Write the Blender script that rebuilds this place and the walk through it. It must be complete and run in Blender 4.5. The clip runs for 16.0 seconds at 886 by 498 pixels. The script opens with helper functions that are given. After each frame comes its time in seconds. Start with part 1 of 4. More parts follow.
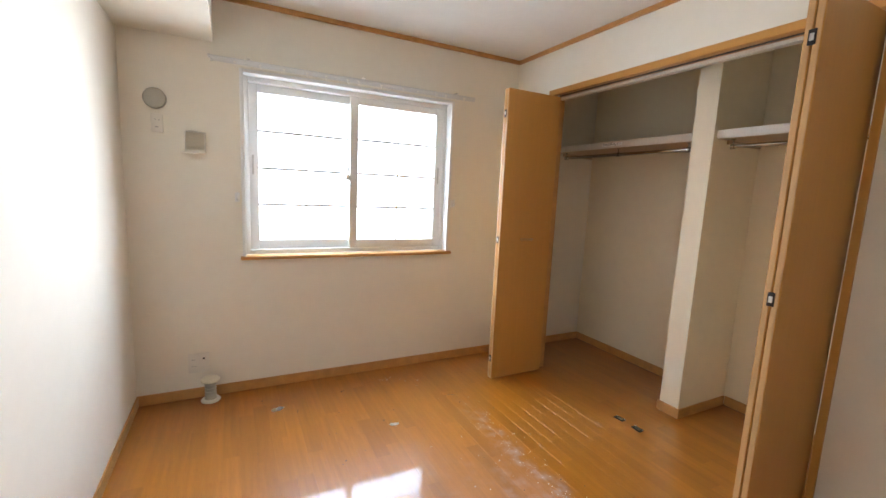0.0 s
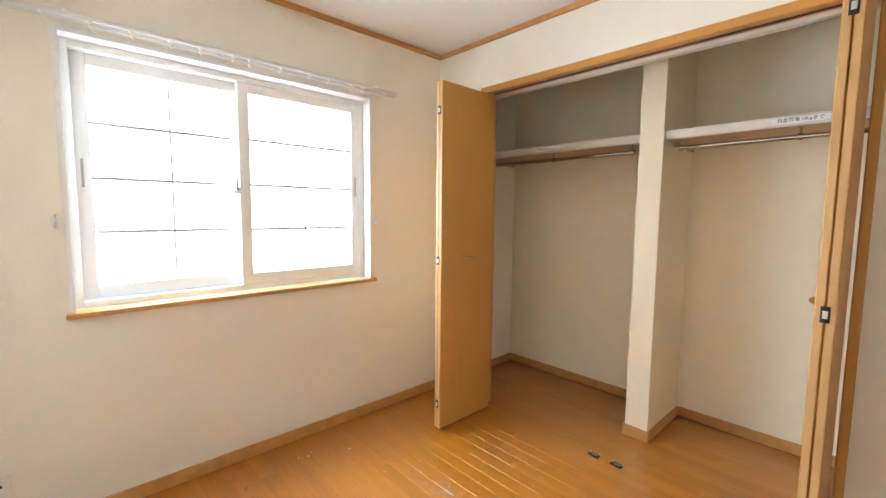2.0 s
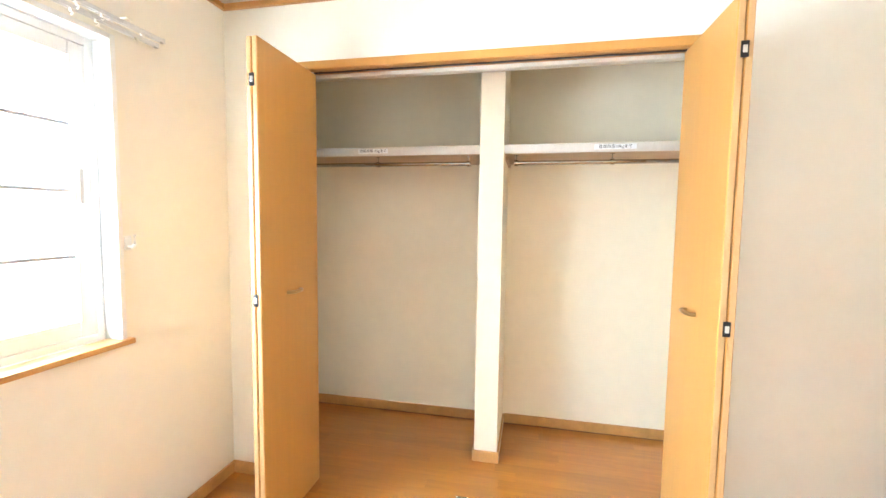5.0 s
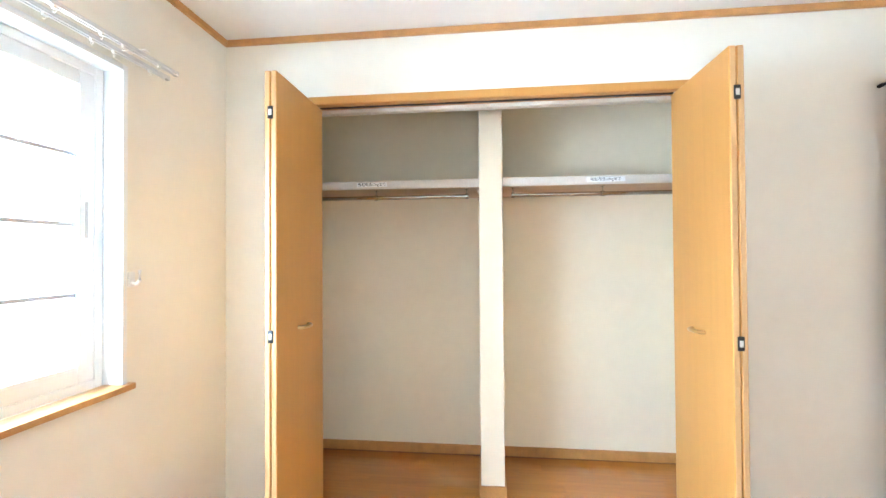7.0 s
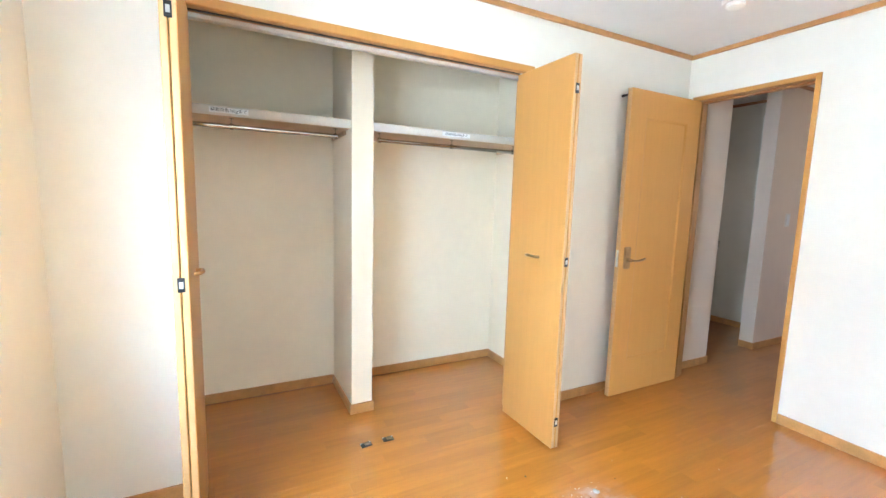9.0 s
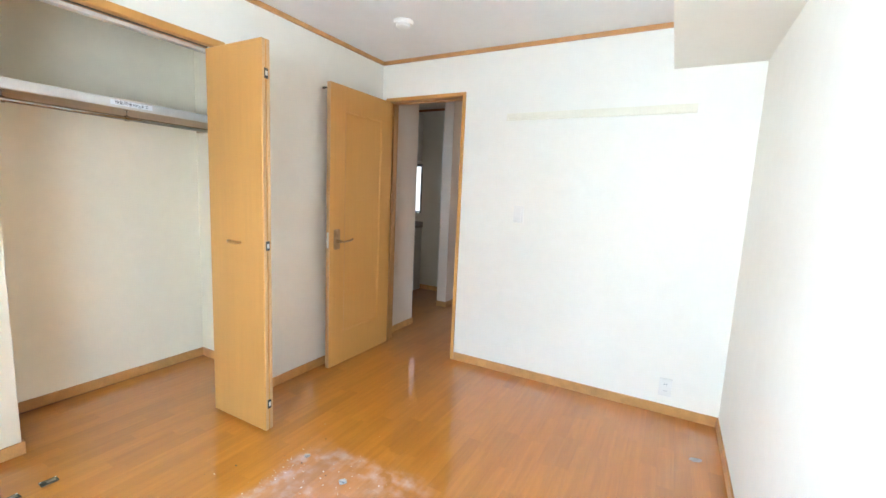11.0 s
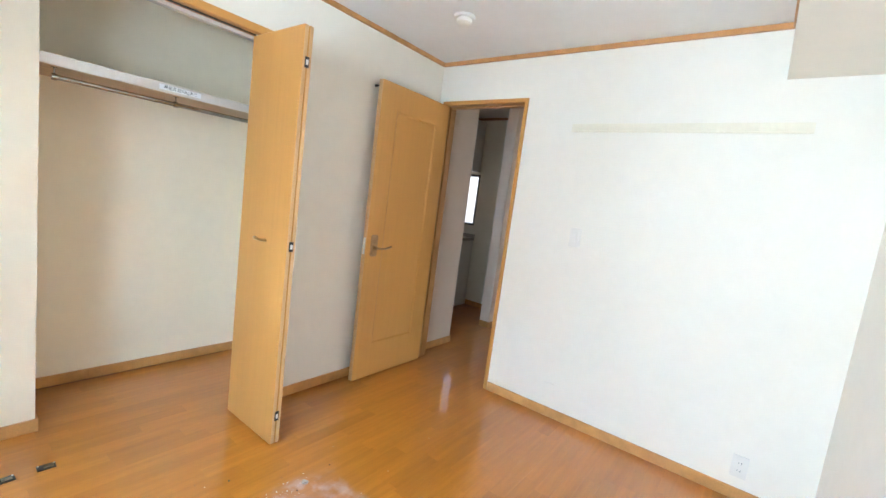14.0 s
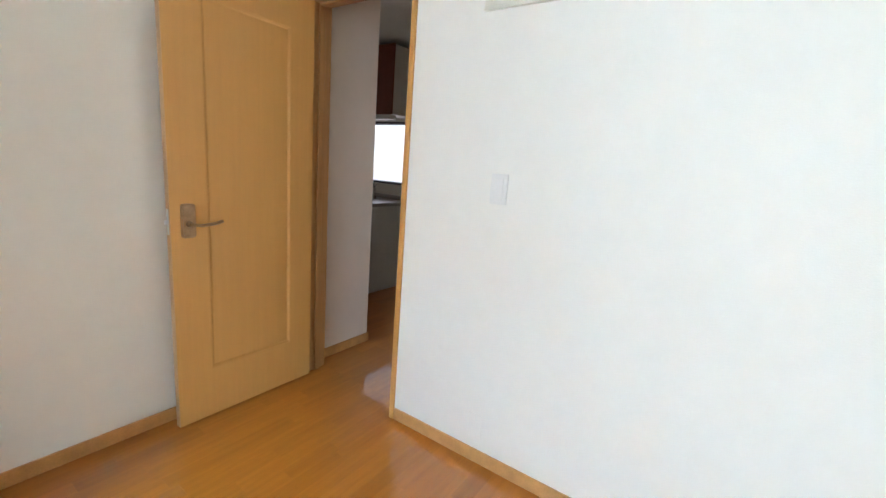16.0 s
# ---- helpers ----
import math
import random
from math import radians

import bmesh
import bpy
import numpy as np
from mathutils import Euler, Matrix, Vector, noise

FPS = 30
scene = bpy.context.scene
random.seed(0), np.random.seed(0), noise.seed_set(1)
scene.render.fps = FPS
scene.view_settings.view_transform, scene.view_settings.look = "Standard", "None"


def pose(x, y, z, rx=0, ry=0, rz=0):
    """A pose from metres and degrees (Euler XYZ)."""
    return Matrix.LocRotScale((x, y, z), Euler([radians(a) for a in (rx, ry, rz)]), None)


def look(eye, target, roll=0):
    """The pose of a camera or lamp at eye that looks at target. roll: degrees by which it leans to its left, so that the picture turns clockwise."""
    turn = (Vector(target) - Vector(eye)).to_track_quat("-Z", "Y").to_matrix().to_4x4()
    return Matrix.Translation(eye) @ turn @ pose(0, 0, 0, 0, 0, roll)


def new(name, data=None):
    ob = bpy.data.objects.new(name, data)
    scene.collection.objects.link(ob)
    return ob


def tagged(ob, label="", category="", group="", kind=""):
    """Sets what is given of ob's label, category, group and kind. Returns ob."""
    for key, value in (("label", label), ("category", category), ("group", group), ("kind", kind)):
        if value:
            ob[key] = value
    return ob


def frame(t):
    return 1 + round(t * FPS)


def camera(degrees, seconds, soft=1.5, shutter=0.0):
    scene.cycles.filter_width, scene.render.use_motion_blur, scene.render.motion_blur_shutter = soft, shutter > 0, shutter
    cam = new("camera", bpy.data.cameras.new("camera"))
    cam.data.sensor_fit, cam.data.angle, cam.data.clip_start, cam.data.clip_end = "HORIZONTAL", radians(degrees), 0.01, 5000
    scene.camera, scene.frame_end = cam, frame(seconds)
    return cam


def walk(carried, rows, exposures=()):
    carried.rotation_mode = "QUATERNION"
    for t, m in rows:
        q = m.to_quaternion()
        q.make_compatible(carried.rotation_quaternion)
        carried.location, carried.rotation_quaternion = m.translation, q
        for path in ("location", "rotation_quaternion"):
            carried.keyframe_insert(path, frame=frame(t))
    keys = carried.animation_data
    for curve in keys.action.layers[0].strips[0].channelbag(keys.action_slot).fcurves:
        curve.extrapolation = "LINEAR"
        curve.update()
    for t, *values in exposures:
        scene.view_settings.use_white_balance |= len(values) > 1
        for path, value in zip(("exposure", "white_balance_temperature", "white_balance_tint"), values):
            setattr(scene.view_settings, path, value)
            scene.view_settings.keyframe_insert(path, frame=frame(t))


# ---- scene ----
cam = camera(93.6, 16.0)
PATH = [
    (0, (0.299, 0.444, 1.327), (1.201, 2.208, 1.052), 2.6),
    (0.5, (0.344, 0.456, 1.302), (1.399, 2.13, 1.013), 2.7),
    (1, (0.377, 0.6, 1.293), (1.471, 2.259, 1.071), 1.7),
    (1.5, (0.357, 0.795, 1.279), (1.485, 2.427, 1.028), 2.2),
    (2, (0.334, 1.055, 1.296), (1.69, 2.514, 1.115), 0.6),
    (2.5, (0.354, 1.302, 1.288), (1.837, 2.637, 1.151), 1.4),
    (3, (0.425, 1.489, 1.285), (2.109, 2.523, 0.978), 2.6),
    (3.5, (0.464, 1.645, 1.272), (2.259, 2.351, 0.744), 1.3),
    (4, (0.481, 1.746, 1.266), (2.325, 2.196, 0.635), 0.2),
    (4.5, (0.498, 1.77, 1.29), (2.404, 2.22, 0.882), 0.3),
    (5, (0.506, 1.771, 1.345), (2.458, 2.177, 1.197), 0.8),
    (5.2, (0.502, 1.781, 1.364), (2.465, 2.165, 1.31), 1.2),
    (7.5, (0.441, 2.145, 1.31), (2.438, 2.248, 1.324), -1.3),
    (8, (0.468, 2.334, 1.329), (2.462, 2.182, 1.284), -1.5),
    (8.5, (0.435, 2.543, 1.311), (2.365, 2.03, 1.189), -1.0),
    (9, (0.37, 2.659, 1.317), (2.137, 1.754, 1.073), 1.6),
    (9.5, (0.299, 2.637, 1.329), (1.818, 1.353, 1.121), 2.2),
    (10, (0.233, 2.586, 1.33), (1.416, 0.985, 1.134), 1.6),
    (10.2, (0.205, 2.59, 1.33), (1.222, 0.876, 1.16), 1.4),
    (12.3, (0.117, 2.542, 1.296), (1.106, 0.864, 0.843), 3.8),
    (12.5, (0.142, 2.55, 1.301), (1.307, 0.987, 0.854), 3.3),
    (13, (0.231, 2.575, 1.295), (1.539, 1.123, 0.868), 3.6),
    (13.5, (0.22, 2.502, 1.308), (1.476, 0.987, 0.951), 6.0),
    (14, (0.189, 2.292, 1.33), (1.381, 0.703, 1.092), 7.4),
    (14.5, (0.177, 2.069, 1.311), (1.172, 0.366, 0.98), 3.8),
    (15, (0.213, 1.774, 1.313), (1.18, 0.05, 1.006), 2.9),
    (15.5, (0.241, 1.433, 1.302), (1.423, -0.15, 0.995), 4.5),
    (16, (0.349, 1.164, 1.264), (1.46, -0.454, 0.878), 4.4),
]
EXPOSURES = [(0, -0.59, 6260, 15), (0.5, -0.27, 6233, 14), (1.5, -0.03, 6300, 13), (2.5, -0.07, 6200, 13), (3, -0.21, 6100, 13), (3.5, 0.27, 6000, 8), (4.5, 0.84, 5900, 8), (5, 0.91, 5820, 8), (8, 0.62, 5200, 6), (9, 0.7, 5250, 6), (9.5, 0.73, 5300, 6), (10.2, 0.58, 5400, 6), (12.5, 0.1, 5260, 6), (13.5, 0.33, 5360, 6), (14.2, 0.21, 5360, 6), (15, 0.11, 5310, 6), (16, 0.13, 5310, 6)]
walk(cam, [(t, look(eye, target, roll)) for t, eye, target, roll in PATH], EXPOSURES)

# ---- light ----
world = bpy.data.worlds.new("sky")
scene.world = world
world.use_nodes = True
wn = world.node_tree.nodes
sky = wn.new("ShaderNodeTexSky")
sky.sky_type, sky.sun_disc = "NISHITA", False
sky.sun_elevation, sky.sun_rotation = radians(50), radians(200)
wn["Background"].inputs["Strength"].default_value = 0.1
world.node_tree.links.new(sky.outputs[0], wn["Background"].inputs["Color"])


def area(name, m, sx, sy, watts, colour):
    d = bpy.data.lights.new(name, "AREA")
    d.shape, d.size, d.size_y, d.energy, d.color = "RECTANGLE", sx, sy, watts, colour
    ob = new(name, d)
    ob.matrix_world = m
    return ob


sun_data = bpy.data.lights.new("sun", "SUN")
sun_data.energy, sun_data.angle, sun_data.color = 5.0, radians(2), (1.0, 0.95, 0.88)
new("sun", sun_data).matrix_world = look((0, 0, 20), (-5, 13, 0))
# the bright sky high over the bedroom window, and daylight in the kitchen window
area("high_sky", look((1.6, 5.35, 3.72), (1.6, 3.42, 1.42)), 11.0, 3.0, 3700.0, (0.66, 0.85, 1.0))
area("low_sky", look((-1.4, 6.5, 1.2), (-1.4, 0.0, 1.2)), 7.2, 3.4, 1050.0, (0.85, 0.935, 1.0))
area("low_sky_east", look((5.8, 6.5, 1.2), (5.8, 0.0, 1.2)), 7.2, 3.4, 2450.0, (0.90, 0.95, 1.0))
area("hall_daylight", look((0.93, -2.95, 1.5), (2.4, -2.95, 1.4)), 0.88, 0.98, 3.6, (1.0, 0.78, 0.60))
area("kitchen_daylight", look((3.62, -2.41, 1.365), (3.62, 0.0, 1.31)), 0.96, 0.68, 2.6, (1.0, 0.87, 0.81))

# ---- the plan ----
WEST, EAST, NORTH, SOUTH, TOP = -0.22, 2.345, 3.262, -0.30, 2.36
BACK, CL_S = 3.21, 0.75          # the closet's back wall and its south side
BEAM_X, BEAM_Z = 0.225, 2.10      # the boxed beam along the west wall


# ---- materials ----
def material(name, colour, rough=0.5, metal=0.0, spread=0.0, scale=8.0, bump=0.0, bump_scale=60.0, stretch=(1, 1, 1),
             coat=0.0, rough_spread=0.0, island=0.0, objects=0.0, spec=0.5, laid=False):
    m = bpy.data.materials.new(name)
    m.use_nodes = True
    n, l = m.node_tree.nodes, m.node_tree.links
    b = n["Principled BSDF"]
    b.inputs["Roughness"].default_value, b.inputs["Metallic"].default_value = rough, metal
    b.inputs["Coat Weight"].default_value, b.inputs["Coat Roughness"].default_value = coat, 0.05
    b.inputs["Specular IOR Level"].default_value = spec
    co = n.new("ShaderNodeTexCoord")
    mp = n.new("ShaderNodeMapping")
    mp.inputs["Scale"].default_value = stretch
    if laid:    # pieces of a floor: each takes its own stretch of the grain
        place, own, far = n.new("ShaderNodeNewGeometry"), n.new("ShaderNodeObjectInfo" if objects else "ShaderNodeNewGeometry"), n.new("ShaderNodeVectorMath")
        far.operation = "MULTIPLY_ADD"
        far.inputs[1].default_value = (7.0, 31.0, 3.0)
        l.new(own.outputs["Random" if objects else "Random Per Island"], far.inputs[0]), l.new(place.outputs["Position"], far.inputs[2])
        l.new(far.outputs[0], mp.inputs["Vector"])
    else:
        l.new(co.outputs["Object"], mp.inputs["Vector"])
    last = None
    if spread:
        big, fine = n.new("ShaderNodeTexNoise"), n.new("ShaderNodeTexNoise")
        big.inputs["Scale"].default_value, fine.inputs["Scale"].default_value = scale, scale * 9
        big.inputs["Detail"].default_value, fine.inputs["Detail"].default_value = 4, 3
        add = n.new("ShaderNodeMath")
        add.operation = "MULTIPLY_ADD"
        add.inputs[1].default_value = 0.5
        l.new(mp.outputs[0], big.inputs["Vector"]), l.new(mp.outputs[0], fine.inputs["Vector"])
        l.new(fine.outputs["Fac"], add.inputs[0]), l.new(big.outputs["Fac"], add.inputs[2])
        last = add.outputs[0]
        ramp = n.new("ShaderNodeValToRGB")
        ramp.color_ramp.elements[0].position, ramp.color_ramp.elements[1].position = 0.5, 1.0
        ramp.color_ramp.elements[0].color = (*[c * (1 - spread) for c in colour], 1)
        ramp.color_ramp.elements[1].color = (*[min(1, c * (1 + spread)) for c in colour], 1)
        l.new(last, ramp.inputs[0])
        out = ramp.outputs[0]
        if island or objects:
            src = n.new("ShaderNodeObjectInfo").outputs["Random"] if objects else n.new("ShaderNodeNewGeometry").outputs["Random Per Island"]
            mr = n.new("ShaderNodeMapRange")
            mr.inputs["To Min"].default_value, mr.inputs["To Max"].default_value = 1 + (island + objects) * 0.3, 1 - (island + objects) * 1.7
            few = n.new("ShaderNodeMath")
            few.operation = "POWER"
            few.inputs[1].default_value = 3.0
            l.new(src, few.inputs[0])
            src = few.outputs[0]
            hsv = n.new("ShaderNodeHueSaturation")
            l.new(src, mr.inputs["Value"]), l.new(mr.outputs[0], hsv.inputs["Value"]), l.new(out, hsv.inputs["Color"])
            out = hsv.outputs[0]
        l.new(out, b.inputs["Base Color"])
    else:
        b.inputs["Base Color"].default_value = (*colour, 1)
    if rough_spread:
        rn = n.new("ShaderNodeTexNoise")
        rn.inputs["Scale"].default_value, rn.inputs["Detail"].default_value = 5, 5
        mr = n.new("ShaderNodeMapRange")
        mr.inputs["From Min"].default_value, mr.inputs["From Max"].default_value = 0.3, 0.7
        mr.inputs["To Min"].default_value, mr.inputs["To Max"].default_value = rough - rough_spread, rough + rough_spread
        l.new(co.outputs["Object"], rn.inputs["Vector"]), l.new(rn.outputs["Fac"], mr.inputs["Value"]), l.new(mr.outputs[0], b.inputs["Roughness"])
    if bump:
        bn, bp = n.new("ShaderNodeTexNoise"), n.new("ShaderNodeBump")
        bn.inputs["Scale"].default_value, bn.inputs["Detail"].default_value = bump_scale, 4
        bp.inputs["Strength"].default_value, bp.inputs["Distance"].default_value = bump, 0.002
        l.new(mp.outputs[0], bn.inputs["Vector"]), l.new(bn.outputs["Fac"], bp.inputs["Height"]), l.new(bp.outputs[0], b.inputs["Normal"])
    return m


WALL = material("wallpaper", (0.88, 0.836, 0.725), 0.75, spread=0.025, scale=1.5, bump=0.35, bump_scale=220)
# paler, yellower copy of the wallpaper: the closet's warm bounced light is in its colour
CLOSETPAPER = material("warm_lit_closet_wallpaper", (0.93, 0.835, 0.64), 0.75, spread=0.03, scale=1.5, bump=0.35, bump_scale=220)
# wallpaper tinted pinkish, standing in for the warm light that reaches the hall
HALLPAPER = material("warm_lit_hall_wallpaper", (0.85, 0.725, 0.585), 0.75, spread=0.025, scale=1.5, bump=0.35, bump_scale=220)
CEIL = material("ceiling_paper", (0.84, 0.815, 0.76), 0.8, spread=0.025, scale=2, bump=0.4, bump_scale=160)
TRIM = material("trim_wood", (0.54, 0.272, 0.083), 0.38, spread=0.16, scale=5, stretch=(3, 3, 3), bump=0.08, bump_scale=90)
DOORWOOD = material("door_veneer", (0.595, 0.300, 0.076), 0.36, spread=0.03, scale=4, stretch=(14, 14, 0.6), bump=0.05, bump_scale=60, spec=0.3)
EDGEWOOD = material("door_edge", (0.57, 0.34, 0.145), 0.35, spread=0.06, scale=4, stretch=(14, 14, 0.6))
# darker copy of the door wood, with the jamb's shade in the colour
SHADEWOOD = material("shaded_jamb_wood", (0.45, 0.225, 0.075), 0.4, spread=0.15, scale=4, stretch=(12, 12, 0.7))
VINYL = material("white_vinyl", (0.86, 0.86, 0.835), 0.35, spread=0.03, scale=3)
PLASTIC = material("white_plastic", (0.83, 0.795, 0.71), 0.35, spread=0.03, scale=12)
GRILLE = material("grille_plastic", (0.78, 0.725, 0.60), 0.45, spread=0.06, scale=14)
AGED = material("aged_plastic", (0.52, 0.49, 0.41), 0.45, spread=0.06, scale=14)
GREYPLASTIC = material("grey_fabric_filter", (0.50, 0.48, 0.44), 0.7, spread=0.06, scale=30)
CREAM = material("cream_rail", (0.84, 0.785, 0.62), 0.5, spread=0.04, scale=6)
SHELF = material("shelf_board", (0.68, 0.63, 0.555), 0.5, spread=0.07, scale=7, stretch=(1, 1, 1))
# browner and darker than the board, for the underside sheet and support strips
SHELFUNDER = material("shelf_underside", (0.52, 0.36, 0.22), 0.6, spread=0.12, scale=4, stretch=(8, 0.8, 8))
STEEL = material("chrome", (0.42, 0.41, 0.39), 0.10, 1.0)
BRASS = material("satin_brass", (0.56, 0.37, 0.17), 0.28, 1.0)
BRONZE = material("aged_bronze", (0.38, 0.235, 0.12), 0.40, 0.85, spread=0.2, scale=30)
DARK = material("dark_metal", (0.035, 0.033, 0.032), 0.35, 0.6)
BLACK = material("black_print", (0.03, 0.03, 0.03), 0.7)
SILVER = material("silver_insert", (0.72, 0.72, 0.70), 0.3, 0.9)
ALU = material("rail_aluminium", (0.72, 0.71, 0.68), 0.35, 0.8)
PAPER = material("paper", (0.85, 0.85, 0.84), 0.8, spread=0.04, scale=60)
FLAKE = material("dried_flake", (0.68, 0.60, 0.53), 0.9, spread=0.25, scale=80, island=0.3, spec=0.15)
GRIT = material("dark_grit", (0.10, 0.07, 0.05), 0.8, spread=0.3, scale=80, island=0.3)
CABINET = material("red_brown_laminate", (0.17, 0.045, 0.022), 0.35, spread=0.12, scale=4, stretch=(1, 12, 0.7))
PANEL = material("grey_white_laminate", (0.62, 0.60, 0.56), 0.45, spread=0.04, scale=5)
COUNTER = material("worktop_steel", (0.35, 0.33, 0.31), 0.35, 0.9, spread=0.1, scale=30)
OUTGROUND = material("outdoor_gravel", (0.46, 0.41, 0.34), 0.9, spread=0.3, scale=4)
DARKFRAME = material("dark_frame", (0.06, 0.045, 0.04), 0.45)
CROWN2 = material("dark_crown", (0.36, 0.17, 0.07), 0.4, spread=0.15, scale=5)
MUNTIN = material("muntin_bar", (0.62, 0.62, 0.62), 0.5)

GLASS = bpy.data.materials.new("pane_glass")
GLASS.use_nodes = True
_g = GLASS.node_tree.nodes
_b = _g["Principled BSDF"]
_b.inputs["Transmission Weight"].default_value, _b.inputs["Roughness"].default_value, _b.inputs["IOR"].default_value = 1.0, 0.0, 1.45


def floor_material(name, objects):
    """Varnished oak strips with a cloudy film of dried residue in the middle of the room."""
    m = material(name, (0.425, 0.146, 0.0125), 0.24, spread=0.12, scale=3, stretch=(14, 0.8, 6), island=0 if objects else 0.085,
                 objects=0.085 if objects else 0, spec=0.3, bump=0.02, bump_scale=20, coat=1.0, laid=True)
    n, l = m.node_tree.nodes, m.node_tree.links
    b = n["Principled BSDF"]
    b.inputs["Coat Roughness"].default_value = 0.06
    b.inputs["Coat IOR"].default_value = 1.55
    geo, sep = n.new("ShaderNodeNewGeometry"), n.new("ShaderNodeSeparateXYZ")
    l.new(geo.outputs["Position"], sep.inputs[0])

    def band(out, a, b2, c, d):
        up, dn = n.new("ShaderNodeMapRange"), n.new("ShaderNodeMapRange")
        up.inputs["From Min"].default_value, up.inputs["From Max"].default_value = a, b2
        dn.inputs["From Min"].default_value, dn.inputs["From Max"].default_value = c, d
        dn.inputs["To Min"].default_value, dn.inputs["To Max"].default_value = 1, 0
        mul = n.new("ShaderNodeMath")
        mul.operation = "MULTIPLY"
        l.new(out, up.inputs["Value"]), l.new(out, dn.inputs["Value"])
        l.new(up.outputs[0], mul.inputs[0]), l.new(dn.outputs[0], mul.inputs[1])
        return mul.outputs[0]

    def times(a, b2, op="MULTIPLY"):
        mul = n.new("ShaderNodeMath")
        mul.operation = op
        for k, v in enumerate((a, b2)):
            if isinstance(v, float):
                mul.inputs[k].default_value = v
            else:
                l.new(v, mul.inputs[k])
        return mul.outputs[0]

    # wavering edge of the film
    wob = n.new("ShaderNodeTexNoise")
    wob.inputs["Scale"].default_value, wob.inputs["Detail"].default_value = 7, 5
    l.new(geo.outputs["Position"], wob.inputs["Vector"])
    x = times(sep.outputs["X"], times(times(wob.outputs["Fac"], -0.5, "ADD"), 0.16), "ADD")
    y = times(sep.outputs["Y"], times(times(wob.outputs["Color"], -0.5, "ADD"), 0.3), "ADD")
    film = times(band(x, 0.80, 1.15, 1.58, 1.68), band(y, 1.02, 1.30, 1.5, 2.3))
    ridge = times(band(x, 1.50, 1.585, 1.60, 1.66), band(y, 1.12, 1.25, 2.2, 2.7))
    ridge = times(ridge, times(times(band(x, 1.36, 1.425, 1.44, 1.50), band(y, 1.30, 1.42, 1.75, 2.0)), 0.7), "ADD")
    ridge = times(ridge, times(times(band(y, 1.04, 1.10, 1.16, 1.26), band(x, 0.92, 1.05, 1.5, 1.62)), 0.75), "ADD")
    speck = n.new("ShaderNodeTexNoise")
    speck.inputs["Scale"].default_value, speck.inputs["Detail"].default_value = 15, 7
    l.new(geo.outputs["Position"], speck.inputs["Vector"])
    sr = n.new("ShaderNodeMapRange")
    sr.inputs["From Min"].default_value, sr.inputs["From Max"].default_value = 0.42, 0.68
    l.new(speck.outputs["Fac"], sr.inputs["Value"])
    amount = times(times(film, 0.11), times(times(ridge, 0.42), sr.outputs[0]), "ADD")
    amount = times(amount, times(times(film, 0.12), times(sr.outputs[0], sr.outputs[0])), "ADD")
    old = b.inputs["Base Color"].links[0].from_socket
    mix = n.new("ShaderNodeMix")
    mix.data_type = "RGBA"
    mix.inputs["B"].default_value = (0.56, 0.50, 0.52, 1)
    l.new(amount, mix.inputs["Factor"]), l.new(old, mix.inputs["A"]), l.new(mix.outputs["Result"], b.inputs["Base Color"])
    haze, hr = n.new("ShaderNodeTexNoise"), n.new("ShaderNodeMapRange")
    haze.inputs["Scale"].default_value, haze.inputs["Detail"].default_value = 2.5, 6
    hr.inputs["From Min"].default_value, hr.inputs["From Max"].default_value = 0.3, 0.7
    hr.inputs["To Min"].default_value, hr.inputs["To Max"].default_value = 0.29, 0.36
    l.new(geo.outputs["Position"], haze.inputs["Vector"]), l.new(haze.outputs["Fac"], hr.inputs["Value"])
    l.new(times(hr.outputs[0], times(film, 0.3), "ADD"), b.inputs["Roughness"])
    l.new(times(times(film, -0.4), 1.0, "ADD"), b.inputs["Coat Weight"])
    return m


PLANK = floor_material("oak_strip", True)
PLANKREST = floor_material("oak_strip_rest", False)
GROOVE = material("floor_groove", (0.20, 0.065, 0.010), 0.45)


# ---- helpers for shapes ----
def box(bm, x0, x1, y0, y1, z0, z1, bevel=0.0, segments=2):
    r = bmesh.ops.create_cube(bm, size=1, matrix=Matrix.LocRotScale(((x0 + x1) / 2, (y0 + y1) / 2, (z0 + z1) / 2), None, (abs(x1 - x0), abs(y1 - y0), abs(z1 - z0))))
    if bevel:
        es = list({e for v in r["verts"] for e in v.link_edges})
        bmesh.ops.bevel(bm, geom=es, offset=bevel, segments=segments, affect="EDGES", profile=0.6)
    return bm


def cyl(bm, a, b, r, r2=None, n=20):
    a, b = Vector(a), Vector(b)
    m = Matrix.Translation((a + b) / 2) @ (b - a).to_track_quat("Z", "Y").to_matrix().to_4x4()
    bmesh.ops.create_cone(bm, cap_ends=True, segments=n, radius1=r, radius2=r if r2 is None else r2, depth=(b - a).length, matrix=m)
    return bm


def lathe(bm, base, profile, axis=(0, 0, 1), n=32):
    """A turned shape: pairs of radius and height along the axis from base."""
    m = Matrix.Translation(base) @ Vector(axis).to_track_quat("Z", "Y").to_matrix().to_4x4()
    rings = [[bm.verts.new(m @ Vector((r * math.cos(2 * math.pi * k / n), r * math.sin(2 * math.pi * k / n), h))) for k in range(n)] for r, h in profile]
    for a, b in zip(rings, rings[1:]):
        for k in range(n):
            bm.faces.new((a[k], a[(k + 1) % n], b[(k + 1) % n], b[k]))
    bm.faces.new(list(reversed(rings[0])))
    bm.faces.new(rings[-1])
    return bm


